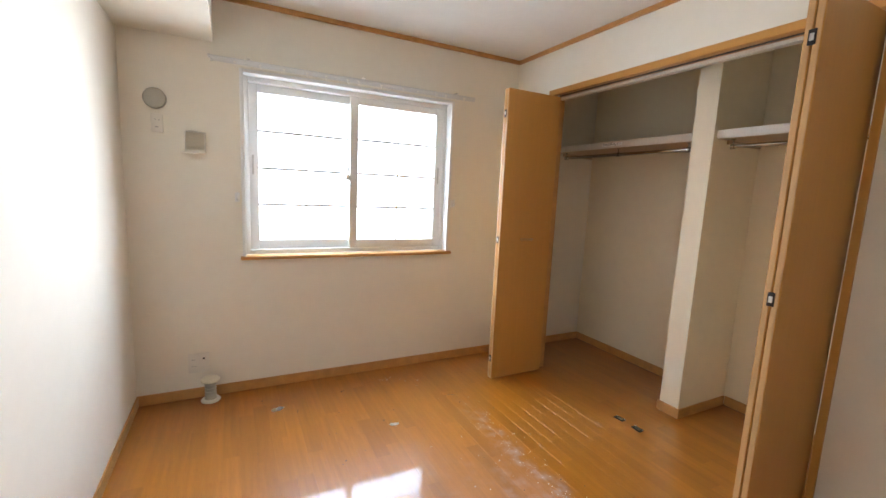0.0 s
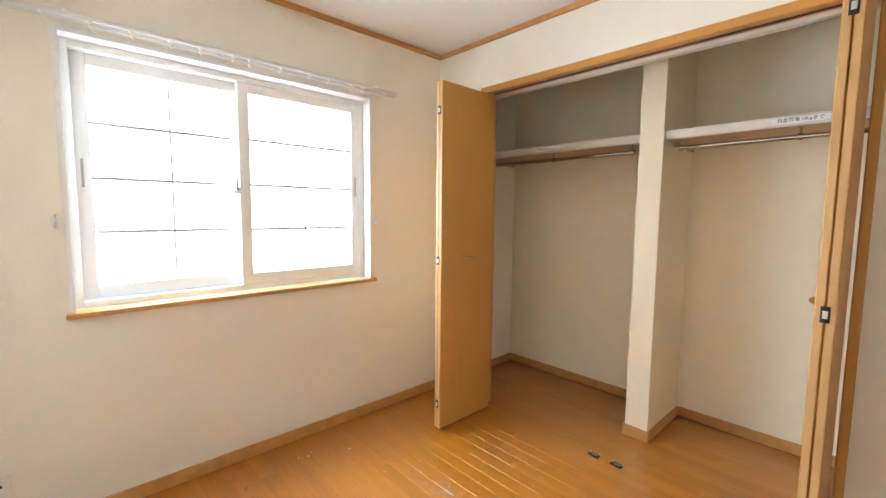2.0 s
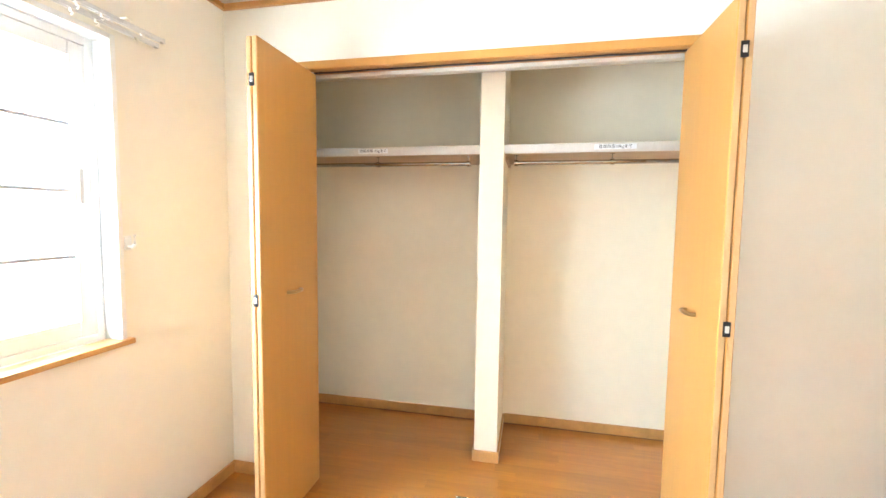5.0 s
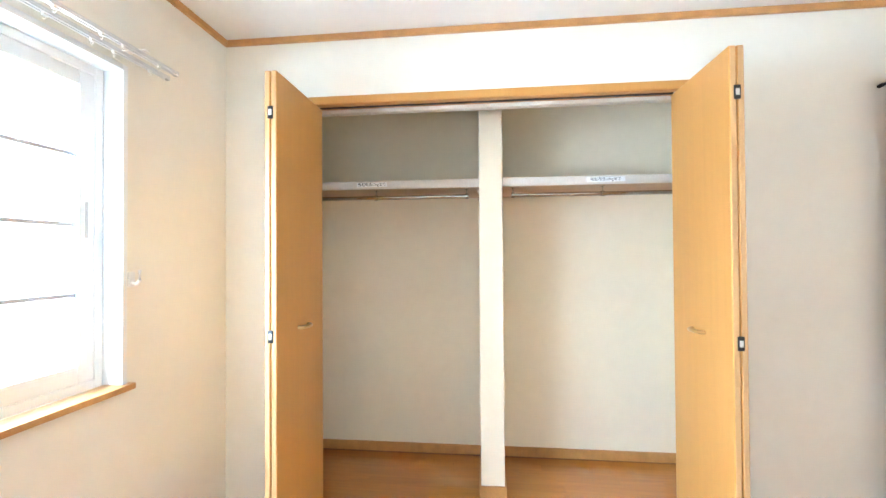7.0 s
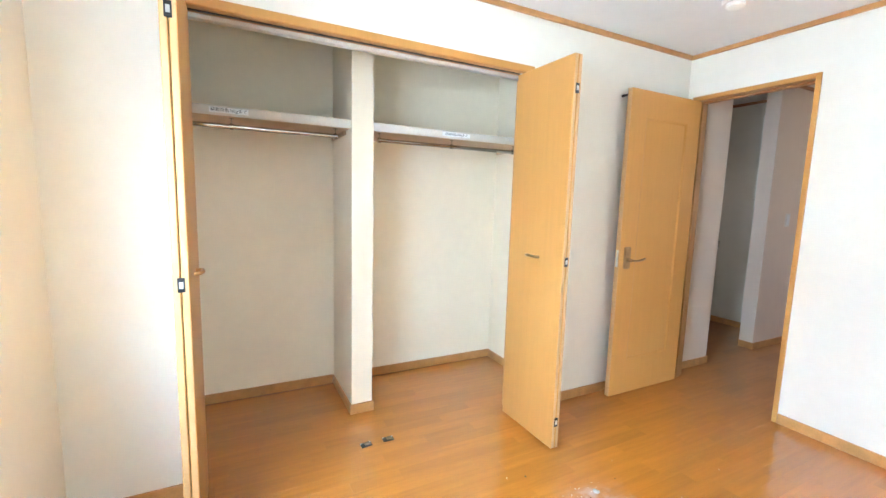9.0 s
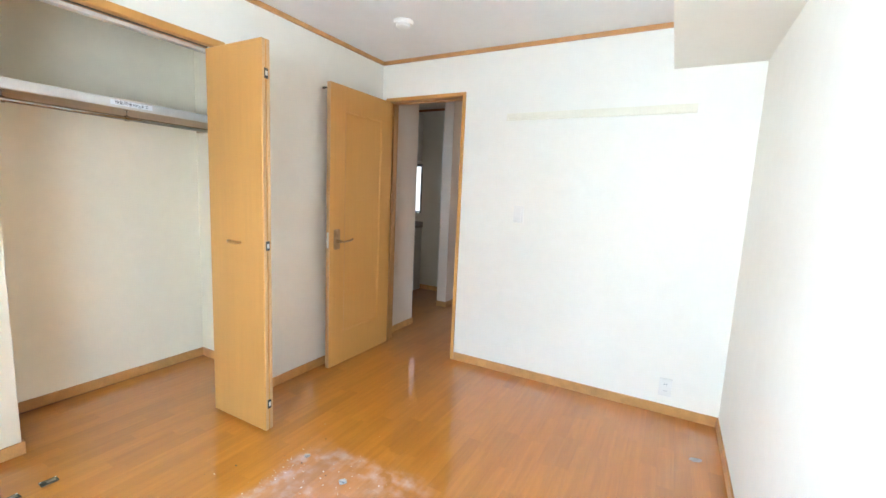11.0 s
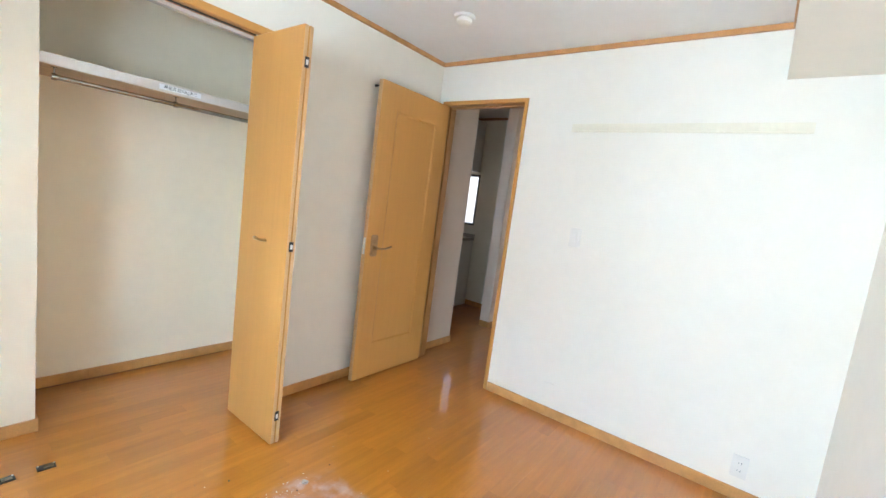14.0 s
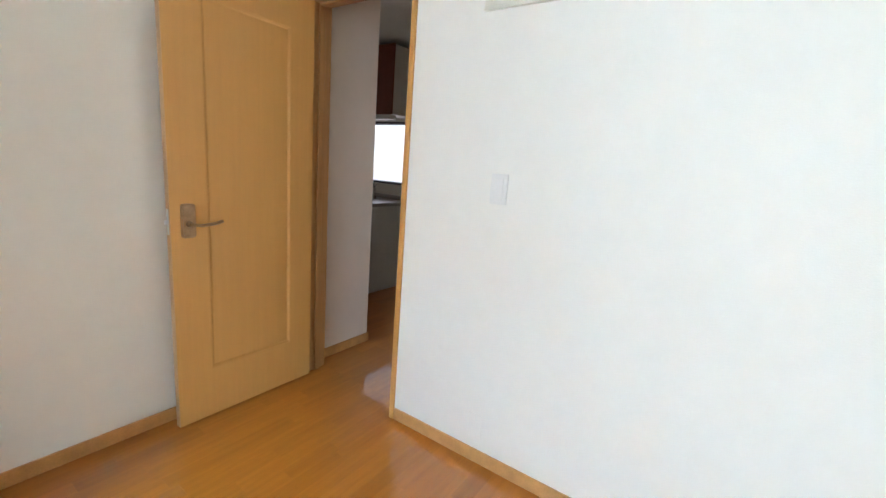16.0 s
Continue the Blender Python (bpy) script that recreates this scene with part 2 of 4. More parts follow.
def tube(bm, points, r, n=10, flat=1.0):
    """A bent rod through the points."""
    pts = [Vector(p) for p in points]
    rings = []
    for i, p in enumerate(pts):
        d = (pts[min(i + 1, len(pts) - 1)] - pts[max(i - 1, 0)]).normalized()
        q = d.to_track_quat("Z", "Y")
        rings.append([bm.verts.new(p + q @ Vector((r * math.cos(2 * math.pi * k / n), r * flat * math.sin(2 * math.pi * k / n), 0))) for k in range(n)])
    for a, b in zip(rings, rings[1:]):
        for k in range(n):
            bm.faces.new((a[k], a[(k + 1) % n], b[(k + 1) % n], b[k]))
    bm.faces.new(list(reversed(rings[0])))
    bm.faces.new(rings[-1])
    return bm


def rounded(bm, x0, x1, y0, y1, z0, z1, r):
    """A flat plate in the y-z plane with rounded corners."""
    pts = []
    for cy, cz, a0 in ((y1 - r, z1 - r, 0), (y0 + r, z1 - r, 90), (y0 + r, z0 + r, 180), (y1 - r, z0 + r, 270)):
        pts += [(cy + r * math.cos(radians(a0 + k * 15)), cz + r * math.sin(radians(a0 + k * 15))) for k in range(7)]
    lo = [bm.verts.new((x0, y, z)) for y, z in pts]
    hi = [bm.verts.new((x1, y, z)) for y, z in pts]
    bm.faces.new(lo), bm.faces.new(list(reversed(hi)))
    for k in range(len(pts)):
        q = (k + 1) % len(pts)
        bm.faces.new((lo[k], hi[k], hi[q], lo[q]))
    return bm


def mesh(name, bm, mat, smooth=False):
    me = bpy.data.meshes.new(name)
    bmesh.ops.recalc_face_normals(bm, faces=bm.faces[:])
    bm.to_mesh(me)
    bm.free()
    me.materials.append(mat)
    if smooth:
        me.shade_smooth()
        me.set_sharp_from_angle(angle=radians(38))
    return me


def part(name, bm, mat, parent, label="", smooth=True):
    ob = new(name, mesh(name, bm, mat, smooth))
    ob.parent = parent
    return tagged(ob, label)


def thing(name, label, category, at=(0, 0, 0), group="", kind=""):
    """An Empty at the thing's base; its parts are given in world places and shifted under it."""
    ob = new(name)
    ob.empty_display_size = 0.05
    tagged(ob, label, category, group, kind)
    ob.location = at
    return ob


def child(name, bm, mat, parent, base, label="", smooth=True):
    """A part whose bmesh is in world places, under a thing whose base stands at base."""
    bmesh.ops.translate(bm, vec=-Vector(base), verts=bm.verts[:])
    return part(name, bm, mat, parent, label, smooth)


def solid(name, bm, mat, label, category, kind="", group="", smooth=True):
    return tagged(new(name, mesh(name, bm, mat, smooth)), label, category, group, kind)


def setting(name, bm, mat, label, category, smooth=False):
    return solid(name, bm, mat, label, category, "structure", smooth=smooth)


B = bmesh.new

# ---- the large structure ----
WX0, WX1, WZ0, WZ1 = 0.374, 1.756, 0.875, 1.962   # the window's clear opening
bm = B()
box(bm, WEST - 0.12, WX0 - 0.018, NORTH, NORTH + 0.16, 0, TOP)
box(bm, WX1 + 0.018, BACK + 0.12, NORTH, NORTH + 0.16, 0, TOP)
box(bm, WX0 - 0.018, WX1 + 0.018, NORTH, NORTH + 0.16, 0, WZ0 - 0.01)
box(bm, WX0 - 0.018, WX1 + 0.018, NORTH, NORTH + 0.16, WZ1 + 0.018, TOP)
setting("wall_north", bm, WALL, "off-white textured wallpaper wall around the bedroom window", "wall")
setting("wall_west", box(B(), WEST - 0.12, WEST, SOUTH - 0.12, NORTH, 0, TOP), WALL, "plain off-white wallpapered bedroom wall under a boxed beam", "wall")
DX0, DX1, DZ = 1.604, 2.272, 2.040                  # the doorway
bm = B()
box(bm, WEST, DX0 - 0.02, SOUTH - 0.12, SOUTH, 0, TOP)
box(bm, DX0 - 0.02, DX1 + 0.02, SOUTH - 0.12, SOUTH, DZ + 0.02, TOP)
box(bm, DX1 + 0.02, EAST, SOUTH - 0.12, SOUTH, 0, TOP)
setting("wall_south", bm, WALL, "bright off-white wallpapered wall with the open doorway", "wall")
OY0, OY1, OZ = 1.131, 2.843, 2.026                 # the closet's opening
bm = B()
box(bm, EAST, EAST + 0.11, SOUTH - 0.12, OY0 - 0.02, 0, TOP)
box(bm, EAST, EAST + 0.11, OY1 + 0.02, NORTH, 0, TOP)
box(bm, EAST, EAST + 0.11, OY0 - 0.02, OY1 + 0.02, OZ + 0.02, TOP)
setting("wall_east", bm, WALL, "off-white wallpapered wall with the wide closet opening", "wall")
setting("closet_back_wall", box(B(), BACK, BACK + 0.12, CL_S - 0.12, NORTH, 0, TOP), CLOSETPAPER, "off-white wallpapered back wall of the closet", "wall")
setting("closet_side_wall", box(B(), EAST + 0.11, BACK, CL_S - 0.12, CL_S, 0, TOP), CLOSETPAPER, "off-white wallpapered side wall of the closet", "wall")
setting("closet_partition", box(B(), 2.73, BACK, 1.915, 2.042, 0, TOP, 0.003), CLOSETPAPER, "off-white wallpapered fin wall dividing the closet", "partition wall")
setting("ceiling", box(B(), WEST - 0.12, BACK + 0.12, SOUTH - 0.12, NORTH + 0.16, TOP, TOP + 0.12), CEIL, "white textured ceiling paper", "ceiling")
setting("beam", box(B(), WEST, BEAM_X, SOUTH, NORTH, BEAM_Z, TOP, 0.003), WALL, "boxed beam in off-white wallpaper along the wall", "beam")

# hall and kitchen beyond the doorway
HX = 2.352
bm = B()
box(bm, HX, HX + 0.12, -0.868, SOUTH - 0.12, 0, 2.38)
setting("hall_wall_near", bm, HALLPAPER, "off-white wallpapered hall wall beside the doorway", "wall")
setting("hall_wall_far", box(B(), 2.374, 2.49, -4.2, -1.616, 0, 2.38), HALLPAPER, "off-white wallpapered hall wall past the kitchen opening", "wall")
bm = B()     # the hall's own daylight comes through an opening in this wall, out of sight
for y0, y1, z0, z1 in ((-4.2, -3.4, 0, 2.38), (-2.5, SOUTH - 0.12, 0, 2.38), (-3.4, -2.5, 0, 1.0), (-3.4, -2.5, 2.0, 2.38)):
    box(bm, 0.90, 1.02, y0, y1, z0, z1)
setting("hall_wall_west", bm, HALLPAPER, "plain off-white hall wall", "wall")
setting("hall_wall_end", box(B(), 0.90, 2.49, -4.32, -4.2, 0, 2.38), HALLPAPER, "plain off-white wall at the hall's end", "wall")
KY, KX1 = -2.25, 5.1
KW0, KW1, KWZ0, KWZ1 = 3.15, 4.10, 1.04, 1.69
bm = B()
box(bm, 2.49, KW0, KY - 0.14, KY, 0, 2.40)
box(bm, KW1, KX1, KY - 0.14, KY, 0, 2.40)
box(bm, KW0, KW1, KY - 0.14, KY, 0, KWZ0)
box(bm, KW0, KW1, KY - 0.14, KY, KWZ1, 2.40)
setting("kitchen_wall_south", bm, WALL, "off-white kitchen wall around its window", "wall")
setting("kitchen_wall_east", box(B(), KX1, KX1 + 0.12, KY - 0.14, CL_S - 0.12, 0, 2.40), WALL, "plain off-white kitchen wall", "wall")
setting("kitchen_wall_north", box(B(), HX + 0.12, KX1, -0.62, -0.50, 0, 2.40), WALL, "plain off-white kitchen wall", "wall")
setting("hall_ceiling", box(B(), 0.90, KX1 + 0.12, -4.32, SOUTH - 0.12, 2.40, 2.5), CEIL, "white textured ceiling of hall and kitchen", "ceiling")
bm = B()
box(bm, -30, 30, NORTH + 0.2, 60, -0.7, -0.6)
setting("ground", bm, OUTGROUND, "pale gravel ground outside the window", "ground")

# trim: baseboards, crown mouldings
BH, BT = 0.062, 0.010
bm = B()
for x0, x1, y0, y1 in ((WEST, EAST, NORTH - BT, NORTH), (WEST, WEST + BT, SOUTH, NORTH - BT), (WEST + BT, DX0 - 0.032, SOUTH, SOUTH + BT),
                       (EAST - BT, EAST, OY1 + 0.03, NORTH - BT), (EAST - BT, EAST, SOUTH, OY0 - 0.03)):
    box(bm, x0, x1, y0, y1, 0, BH, 0.002, 1)
setting("baseboard", bm, TRIM, "orange-brown wooden baseboard round the bedroom", "baseboard")
bm = B()
for x0, x1, y0, y1 in ((BACK - BT, BACK, CL_S, 1.915 - BT), (BACK - BT, BACK, 2.042 + BT, NORTH), (EAST + 0.11, BACK - BT, CL_S, CL_S + BT), (EAST + 0.11, BACK - BT, NORTH - BT, NORTH),
                       (2.73, BACK - BT, 1.915 - BT, 1.915), (2.73, BACK - BT, 2.042, 2.042 + BT), (2.73 - BT, 2.73, 1.915 - BT, 2.042 + BT)):
    box(bm, x0, x1, y0, y1, 0, BH, 0.002, 1)
setting("closet_baseboard", bm, TRIM, "orange-brown wooden baseboard round the closet floor", "baseboard")
bm = B()
for x0, x1, y0, y1 in ((HX - BT, HX, -0.868, SOUTH - 0.12), (HX - BT, HX + 0.12, -0.878, -0.868), (2.374 - BT, 2.374, -4.2, -1.616), (2.374 - BT, 2.49, -1.616, -1.606), (2.49, 3.12, KY, KY + BT)):
    box(bm, x0, x1, y0, y1, 0, BH, 0.002, 1)
setting("hall_baseboard", bm, TRIM, "brown wooden baseboard in hall and kitchen", "baseboard")
bm = B()
CH, CT = 0.028, 0.02
for x0, x1, y0, y1 in ((BEAM_X, EAST, NORTH - CT, NORTH), (BEAM_X, EAST, SOUTH, SOUTH + CT), (EAST - CT, EAST, SOUTH + CT, NORTH - CT), (BEAM_X, BEAM_X + CT, SOUTH + CT, NORTH - CT)):
    box(bm, x0, x1, y0, y1, TOP - CH, TOP, 0.004, 2)
setting("crown_moulding", bm, TRIM, "thin orange-brown wooden moulding under the ceiling", "moulding")
bm = B()
for x0, x1, y0, y1 in ((2.49, KX1, KY, KY + CT), (2.374 - CT, 2.374, -4.2, -1.616), (2.374 - CT, 2.49, -1.616, -1.616 + CT), (HX - CT, HX, -0.868, SOUTH - 0.12)):
    box(bm, x0, x1, y0, y1, 2.372, 2.40, 0.004, 2)
setting("hall_crown_moulding", bm, CROWN2, "dark brown wooden moulding under the hall ceiling", "moulding")

# the doorway's frame
bm = B()
for x0, x1 in ((DX0 - 0.02, DX0), (DX1, DX1 + 0.02)):
    box(bm, x0, x1, SOUTH - 0.125, SOUTH + 0.002, 0, DZ + 0.02, 0.002, 1)
box(bm, DX0, DX1, SOUTH - 0.125, SOUTH + 0.002, DZ, DZ + 0.02, 0.002, 1)
for x0, x1 in ((DX0, DX0 + 0.012), (DX1 - 0.012, DX1)):
    box(bm, x0, x1, SOUTH - 0.08, SOUTH - 0.045, 0, DZ, 0.002, 1)
box(bm, DX0 + 0.012, DX1 - 0.012, SOUTH - 0.08, SOUTH - 0.045, DZ - 0.012, DZ, 0.002, 1)
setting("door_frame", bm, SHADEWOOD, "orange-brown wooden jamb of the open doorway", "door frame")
bm = B()
for y0, y1 in ((SOUTH, SOUTH + 0.012), (SOUTH - 0.132, SOUTH - 0.12)):
    box(bm, DX0 - 0.030, DX0 - 0.004, y0, y1, 0, DZ + 0.03, 0.003)
    box(bm, DX1 + 0.004, DX1 + 0.030, y0, y1, 0, DZ + 0.03, 0.003)
    box(bm, DX0 - 0.004, DX1 + 0.004, y0, y1, DZ + 0.004, DZ + 0.03, 0.003)
setting("door_casing", bm, DOORWOOD, "narrow light oak wooden casing round the doorway", "casing")

# the closet's frame
bm = B()
for y0, y1 in ((OY0 - 0.02, OY0), (OY1, OY1 + 0.02)):
    box(bm, EAST - 0.004, EAST + 0.114, y0, y1, 0, OZ + 0.02, 0.002, 1)
box(bm, EAST - 0.004, EAST + 0.114, OY0, OY1, OZ, OZ + 0.02, 0.002, 1)
setting("closet_frame", bm, TRIM, "orange-brown wooden jamb lining the closet opening", "closet frame")
bm = B()
box(bm, EAST - 0.012, EAST, OY0 - 0.03, OY0 - 0.003, 0, OZ + 0.04, 0.003)
box(bm, EAST - 0.012, EAST, OY1 + 0.003, OY1 + 0.03, 0, OZ + 0.04, 0.003)
box(bm, EAST - 0.012, EAST, OY0 - 0.003, OY1 + 0.003, OZ + 0.003, OZ + 0.04, 0.003)
setting("closet_casing", bm, DOORWOOD, "light oak casing round the closet opening", "casing")
track = thing("door_track", "dark slotted sliding track under the closet's head", "track", (EAST + 0.03, 2.0, OZ))
child("channel", box(B(), EAST + 0.024, EAST + 0.038, OY0, OY1, OZ - 0.004, OZ - 0.0005), DARK, track, track.location, "dark metal channel")
child("stop_board", box(B(), EAST + 0.06, EAST + 0.10, OY0, OY1, OZ - 0.018, OZ - 0.0005, 0.002), SHELF, track, track.location, "pale grey stop board")


# ---- bedroom: window ----
win = thing("window_1", "white vinyl two-sash sliding window with grid bars, closed and bright", "window", (1.074, NORTH, WZ0), kind="structure")
wb = win.location
bm = B()
for x0, x1 in ((0.354, WX0), (WX1, 1.776)):
    box(bm, x0, x1, NORTH - 0.012, NORTH + 0.158, WZ0, 1.982, 0.002)
box(bm, WX0, WX1, NORTH - 0.012, NORTH + 0.158, WZ1, 1.982, 0.002)
child("casing", bm, VINYL, win, wb, "white reveal lining with a narrow casing edge")
bm = B()
for x0, x1 in ((WX0 + 0.001, WX0 + 0.028), (WX1 - 0.028, WX1 - 0.001)):
    box(bm, x0, x1, NORTH + 0.062, NORTH + 0.15, WZ0, WZ1, 0.003)
box(bm, WX0 + 0.028, WX1 - 0.028, NORTH + 0.062, NORTH + 0.15, WZ0, WZ0 + 0.028, 0.003)
box(bm, WX0 + 0.028, WX1 - 0.028, NORTH + 0.062, NORTH + 0.15, WZ1 - 0.03, WZ1 - 0.001, 0.003)
child("window_frame", bm, VINYL, win, wb)
child("window_sill", box(B(), 0.342, 1.796, NORTH - 0.028, NORTH + 0.062, WZ0 - 0.022, WZ0 - 0.001, 0.003), TRIM, win, wb, "orange-brown wooden sill board")


def sash(x0, x1, y, latch):
    z0, z1, st = WZ0 + 0.028, WZ1 - 0.03, 0.055
    bm = B()
    box(bm, x0, x0 + st, y - 0.017, y + 0.017, z0, z1, 0.004)
    box(bm, x1 - st, x1, y - 0.017, y + 0.017, z0, z1, 0.004)
    box(bm, x0 + st, x1 - st, y - 0.017, y + 0.017, z0, z0 + 0.058, 0.004)
    box(bm, x0 + st, x1 - st, y - 0.017, y + 0.017, z1 - 0.05, z1, 0.004)
    s = child("sash", bm, VINYL, win, wb)
    pane = box(B(), x0 + st - 0.004, x1 - st + 0.004, y - 0.003, y + 0.003, z0 + 0.054, z1 - 0.046)
    g = child("pane", pane, GLASS, s, wb)
    g.visible_shadow = False
    gx0, gx1, gz0, gz1 = x0 + st, x1 - st, z0 + 0.058, z1 - 0.05
    for k in (1, 2, 3):
        zz = gz0 + (gz1 - gz0) * k / 4
        child("grid_bar", box(B(), gx0, gx1, y - 0.0065, y - 0.0035, zz - 0.0068, zz + 0.0068), MUNTIN, s, wb)
    xm = (gx0 + gx1) / 2
    child("grid_bar", box(B(), xm - 0.0042, xm + 0.0042, y - 0.0062, y - 0.0032, gz0, gz1), MUNTIN, s, wb)
    for xx in (gx0, gx1):
        child("gasket", box(B(), xx - 0.003, xx + 0.003, y - 0.006, y - 0.0035, gz0, gz1), GREYPLASTIC, s, wb)
    child("finger_pull", box(B(), (x1 - 0.034) if latch else (x0 + 0.02), (x1 - 0.024) if latch else (x0 + 0.03), y - 0.019, y - 0.0165, 1.38, 1.50, 0.001), GREYPLASTIC, s, wb)
    return s


sash(WX0 + 0.026, 1.095, NORTH + 0.125, False)
right_sash = sash(1.030, WX1 - 0.026, NORTH + 0.085, True)
bm = B()
box(bm, 0.996, 1.034, NORTH + 0.052, NORTH + 0.068, 1.372, 1.408, 0.004)
box(bm, 1.000, 1.014, NORTH + 0.026, NORTH + 0.044, 1.398, 1.462, 0.004)
child("crescent_lock", bm, VINYL, right_sash, wb, "pale crescent lock on the meeting stile")
bm = cyl(B(), (1.008, NORTH + 0.058, 1.395), (1.008, NORTH + 0.022, 1.395), 0.010)
child("lock_pivot", bm, GREYPLASTIC, right_sash, wb, "grey lock pivot")

for x in (0.332, 1.800):
    cleat = thing("tassel_hook", "small white plastic tassel hook beside the window", "hook", (x, NORTH, 1.23), group="tassel hooks")
    child("plate", box(B(), x - 0.014, x + 0.014, NORTH - 0.007, NORTH, 1.208, 1.262, 0.003), VINYL, cleat, cleat.location)
    child("arm", tube(B(), [(x, NORTH - 0.004, 1.222), (x, NORTH - 0.026, 1.219), (x, NORTH - 0.036, 1.232), (x, NORTH - 0.036, 1.268)], 0.0062), VINYL, cleat, cleat.location)


def curtain_rails():
    t = thing("curtain_rail", "slim double curtain rail with white runners above the window", "curtain rail", (1.07, NORTH, 2.0))
    b = t.location
    for dy, x0, x1 in ((0.045, 0.215, 1.915), (0.105, 0.205, 1.885)):
        y = NORTH - dy
        bm = B()
        box(bm, x0, x1, y - 0.008, y + 0.008, 1.999, 2.006, 0.001, 1)
        box(bm, x0, x1, y - 0.008, y - 0.005, 1.992, 1.999)
        box(bm, x0, x1, y + 0.005, y + 0.008, 1.992, 1.999)
        rail = child("rail", bm, ALU, t, b)
        for xx in (x0, x1):
            child("end_cap", box(B(), xx - 0.005, xx + 0.005, y - 0.009, y + 0.009, 1.990, 2.008, 0.002), ALU, rail, b)
        rnd = random.Random(5)
        for k in range(13):
            xx = x0 + 0.12 + (x1 - x0 - 0.2) * (k / 12) + rnd.uniform(-0.03, 0.03)
            bm = B()
            box(bm, xx - 0.006, xx + 0.006, y - 0.0045, y + 0.0045, 1.984, 1.999, 0.002)
            tube(bm, [(xx, y, 1.986), (xx, y - 0.005, 1.979), (xx, y, 1.973), (xx, y + 0.004, 1.978)], 0.0016, 6)
            child("runner", bm, PLASTIC, rail, b, "white plastic runner")
    for xx in (0.40, 1.07, 1.74):
        bm = B()
        box(bm, xx - 0.011, xx + 0.011, NORTH - 0.004, NORTH, 1.992, 2.03, 0.001)
        box(bm, xx - 0.009, xx + 0.009, NORTH - 0.118, NORTH - 0.003, 2.0125, 2.018, 0.001)
        child("bracket", bm, PLASTIC, t, b)


curtain_rails()


# ---- bedroom: fittings on the walls ----
def wall_plate(name, label, category, x, z, w, h, south, rows, rocker=False):
    """A plate on the north or the south wall with its insert and slots."""
    s = 1 if south else -1
    wy = SOUTH if south else NORTH
    t = thing(name, label, category, (x, wy, z - h / 2))

    def slab(bm, x0, x1, d0, d1, z0, z1, bev=0.0):
        return box(bm, x0, x1, min(wy + s * d0, wy + s * d1), max(wy + s * d0, wy + s * d1), z0, z1, bev)
    child("plate", slab(B(), x - w / 2, x + w / 2, 0, 0.008, z - h / 2, z + h / 2, 0.003), PLASTIC, t, t.location)
    if rocker:
        child("rocker", slab(B(), x - 0.020, x + 0.020, 0.008, 0.013, z - 0.046, z + 0.046, 0.003), PLASTIC, t, t.location, "white glossy rocker")
    for k, (dx, dz, sw, sh, mat) in enumerate(rows):
        child("slot" if sh < 0.02 and sw < 0.02 else "insert", slab(B(), x + dx - sw / 2, x + dx + sw / 2, 0.008, 0.0088, z + dz - sh / 2, z + dz + sh / 2), mat, t, t.location)
    return t


wall_plate("light_switch", "white wide-rocker light switch on the wall", "switch", 1.11, 1.195, 0.072, 0.118, True, [], True)
wall_plate("wall_outlet", "white double power outlet low on the wall", "outlet", 0.075, 0.175, 0.07, 0.115, True,
           [(-0.006, 0.02, 0.002, 0.009, BLACK), (0.006, 0.02, 0.002, 0.009, BLACK), (-0.006, -0.02, 0.002, 0.009, BLACK), (0.006, -0.02, 0.002, 0.009, BLACK)])
solid("blank_plate", box(B(), 1.085, 1.155, SOUTH, SOUTH + 0.004, 0.108, 0.222, 0.0015), WALL, "plain off-white blank cover plate low on the wall under the switch", "cover plate")
wall_plate("wall_outlet", "white outlet plate with power and antenna sockets low on the wall", "outlet", 0.10, 0.222, 0.112, 0.122, False,
           [(-0.034, 0.022, 0.002, 0.010, BLACK), (-0.022, 0.022, 0.002, 0.010, BLACK), (-0.034, -0.018, 0.008, 0.002, BLACK), (-0.020, -0.018, 0.008, 0.002, BLACK), (0.026, 0.026, 0.011, 0.011, BLACK)])
wall_plate("high_outlet", "white outlet plate high on the wall under a vent", "outlet", -0.056, 1.628, 0.056, 0.10, False,
           [(-0.008, 0.018, 0.010, 0.003, GREYPLASTIC), (0.010, 0.016, 0.008, 0.003, GREYPLASTIC), (-0.002, -0.022, 0.016, 0.006, GREYPLASTIC)])
vent = thing("round_vent", "round dull grey-beige air vent cover high on the wall", "vent", (-0.062, NORTH, 1.757))
child("cover", lathe(B(), (-0.062, NORTH, 1.757), [(0.055, 0), (0.055, 0.012), (0.050, 0.021), (0.036, 0.026), (0.012, 0.027)], (0, -1, 0)), AGED, vent, vent.location)
grille = thing("vent_grille", "square white air inlet with a beige louvred face", "vent", (0.123, NORTH, 1.485))
gb = grille.location
bm = B()
for x0, x1, z0, z1 in ((0.072, 0.078, 1.485, 1.598), (0.168, 0.174, 1.485, 1.598), (0.078, 0.168, 1.592, 1.598), (0.078, 0.168, 1.485, 1.492)):
    box(bm, x0, x1, NORTH - 0.034, NORTH, z0, z1, 0.002)
child("frame", bm, PLASTIC, grille, gb)
child("backing", box(B(), 0.078, 0.168, NORTH - 0.018, NORTH - 0.001, 1.492, 1.592), GRILLE, grille, gb, "beige backing")
for k in range(11):
    z = 1.497 + k * 0.009
    child("slat", box(B(), 0.078, 0.168, NORTH - 0.030, NORTH - 0.0185, z - 0.0016, z + 0.0016), GRILLE, grille, gb)
child("lip", box(B(), 0.056, 0.176, NORTH - 0.040, NORTH, 1.479, 1.485, 0.002), PLASTIC, grille, gb, "thin white tray along the lower edge")

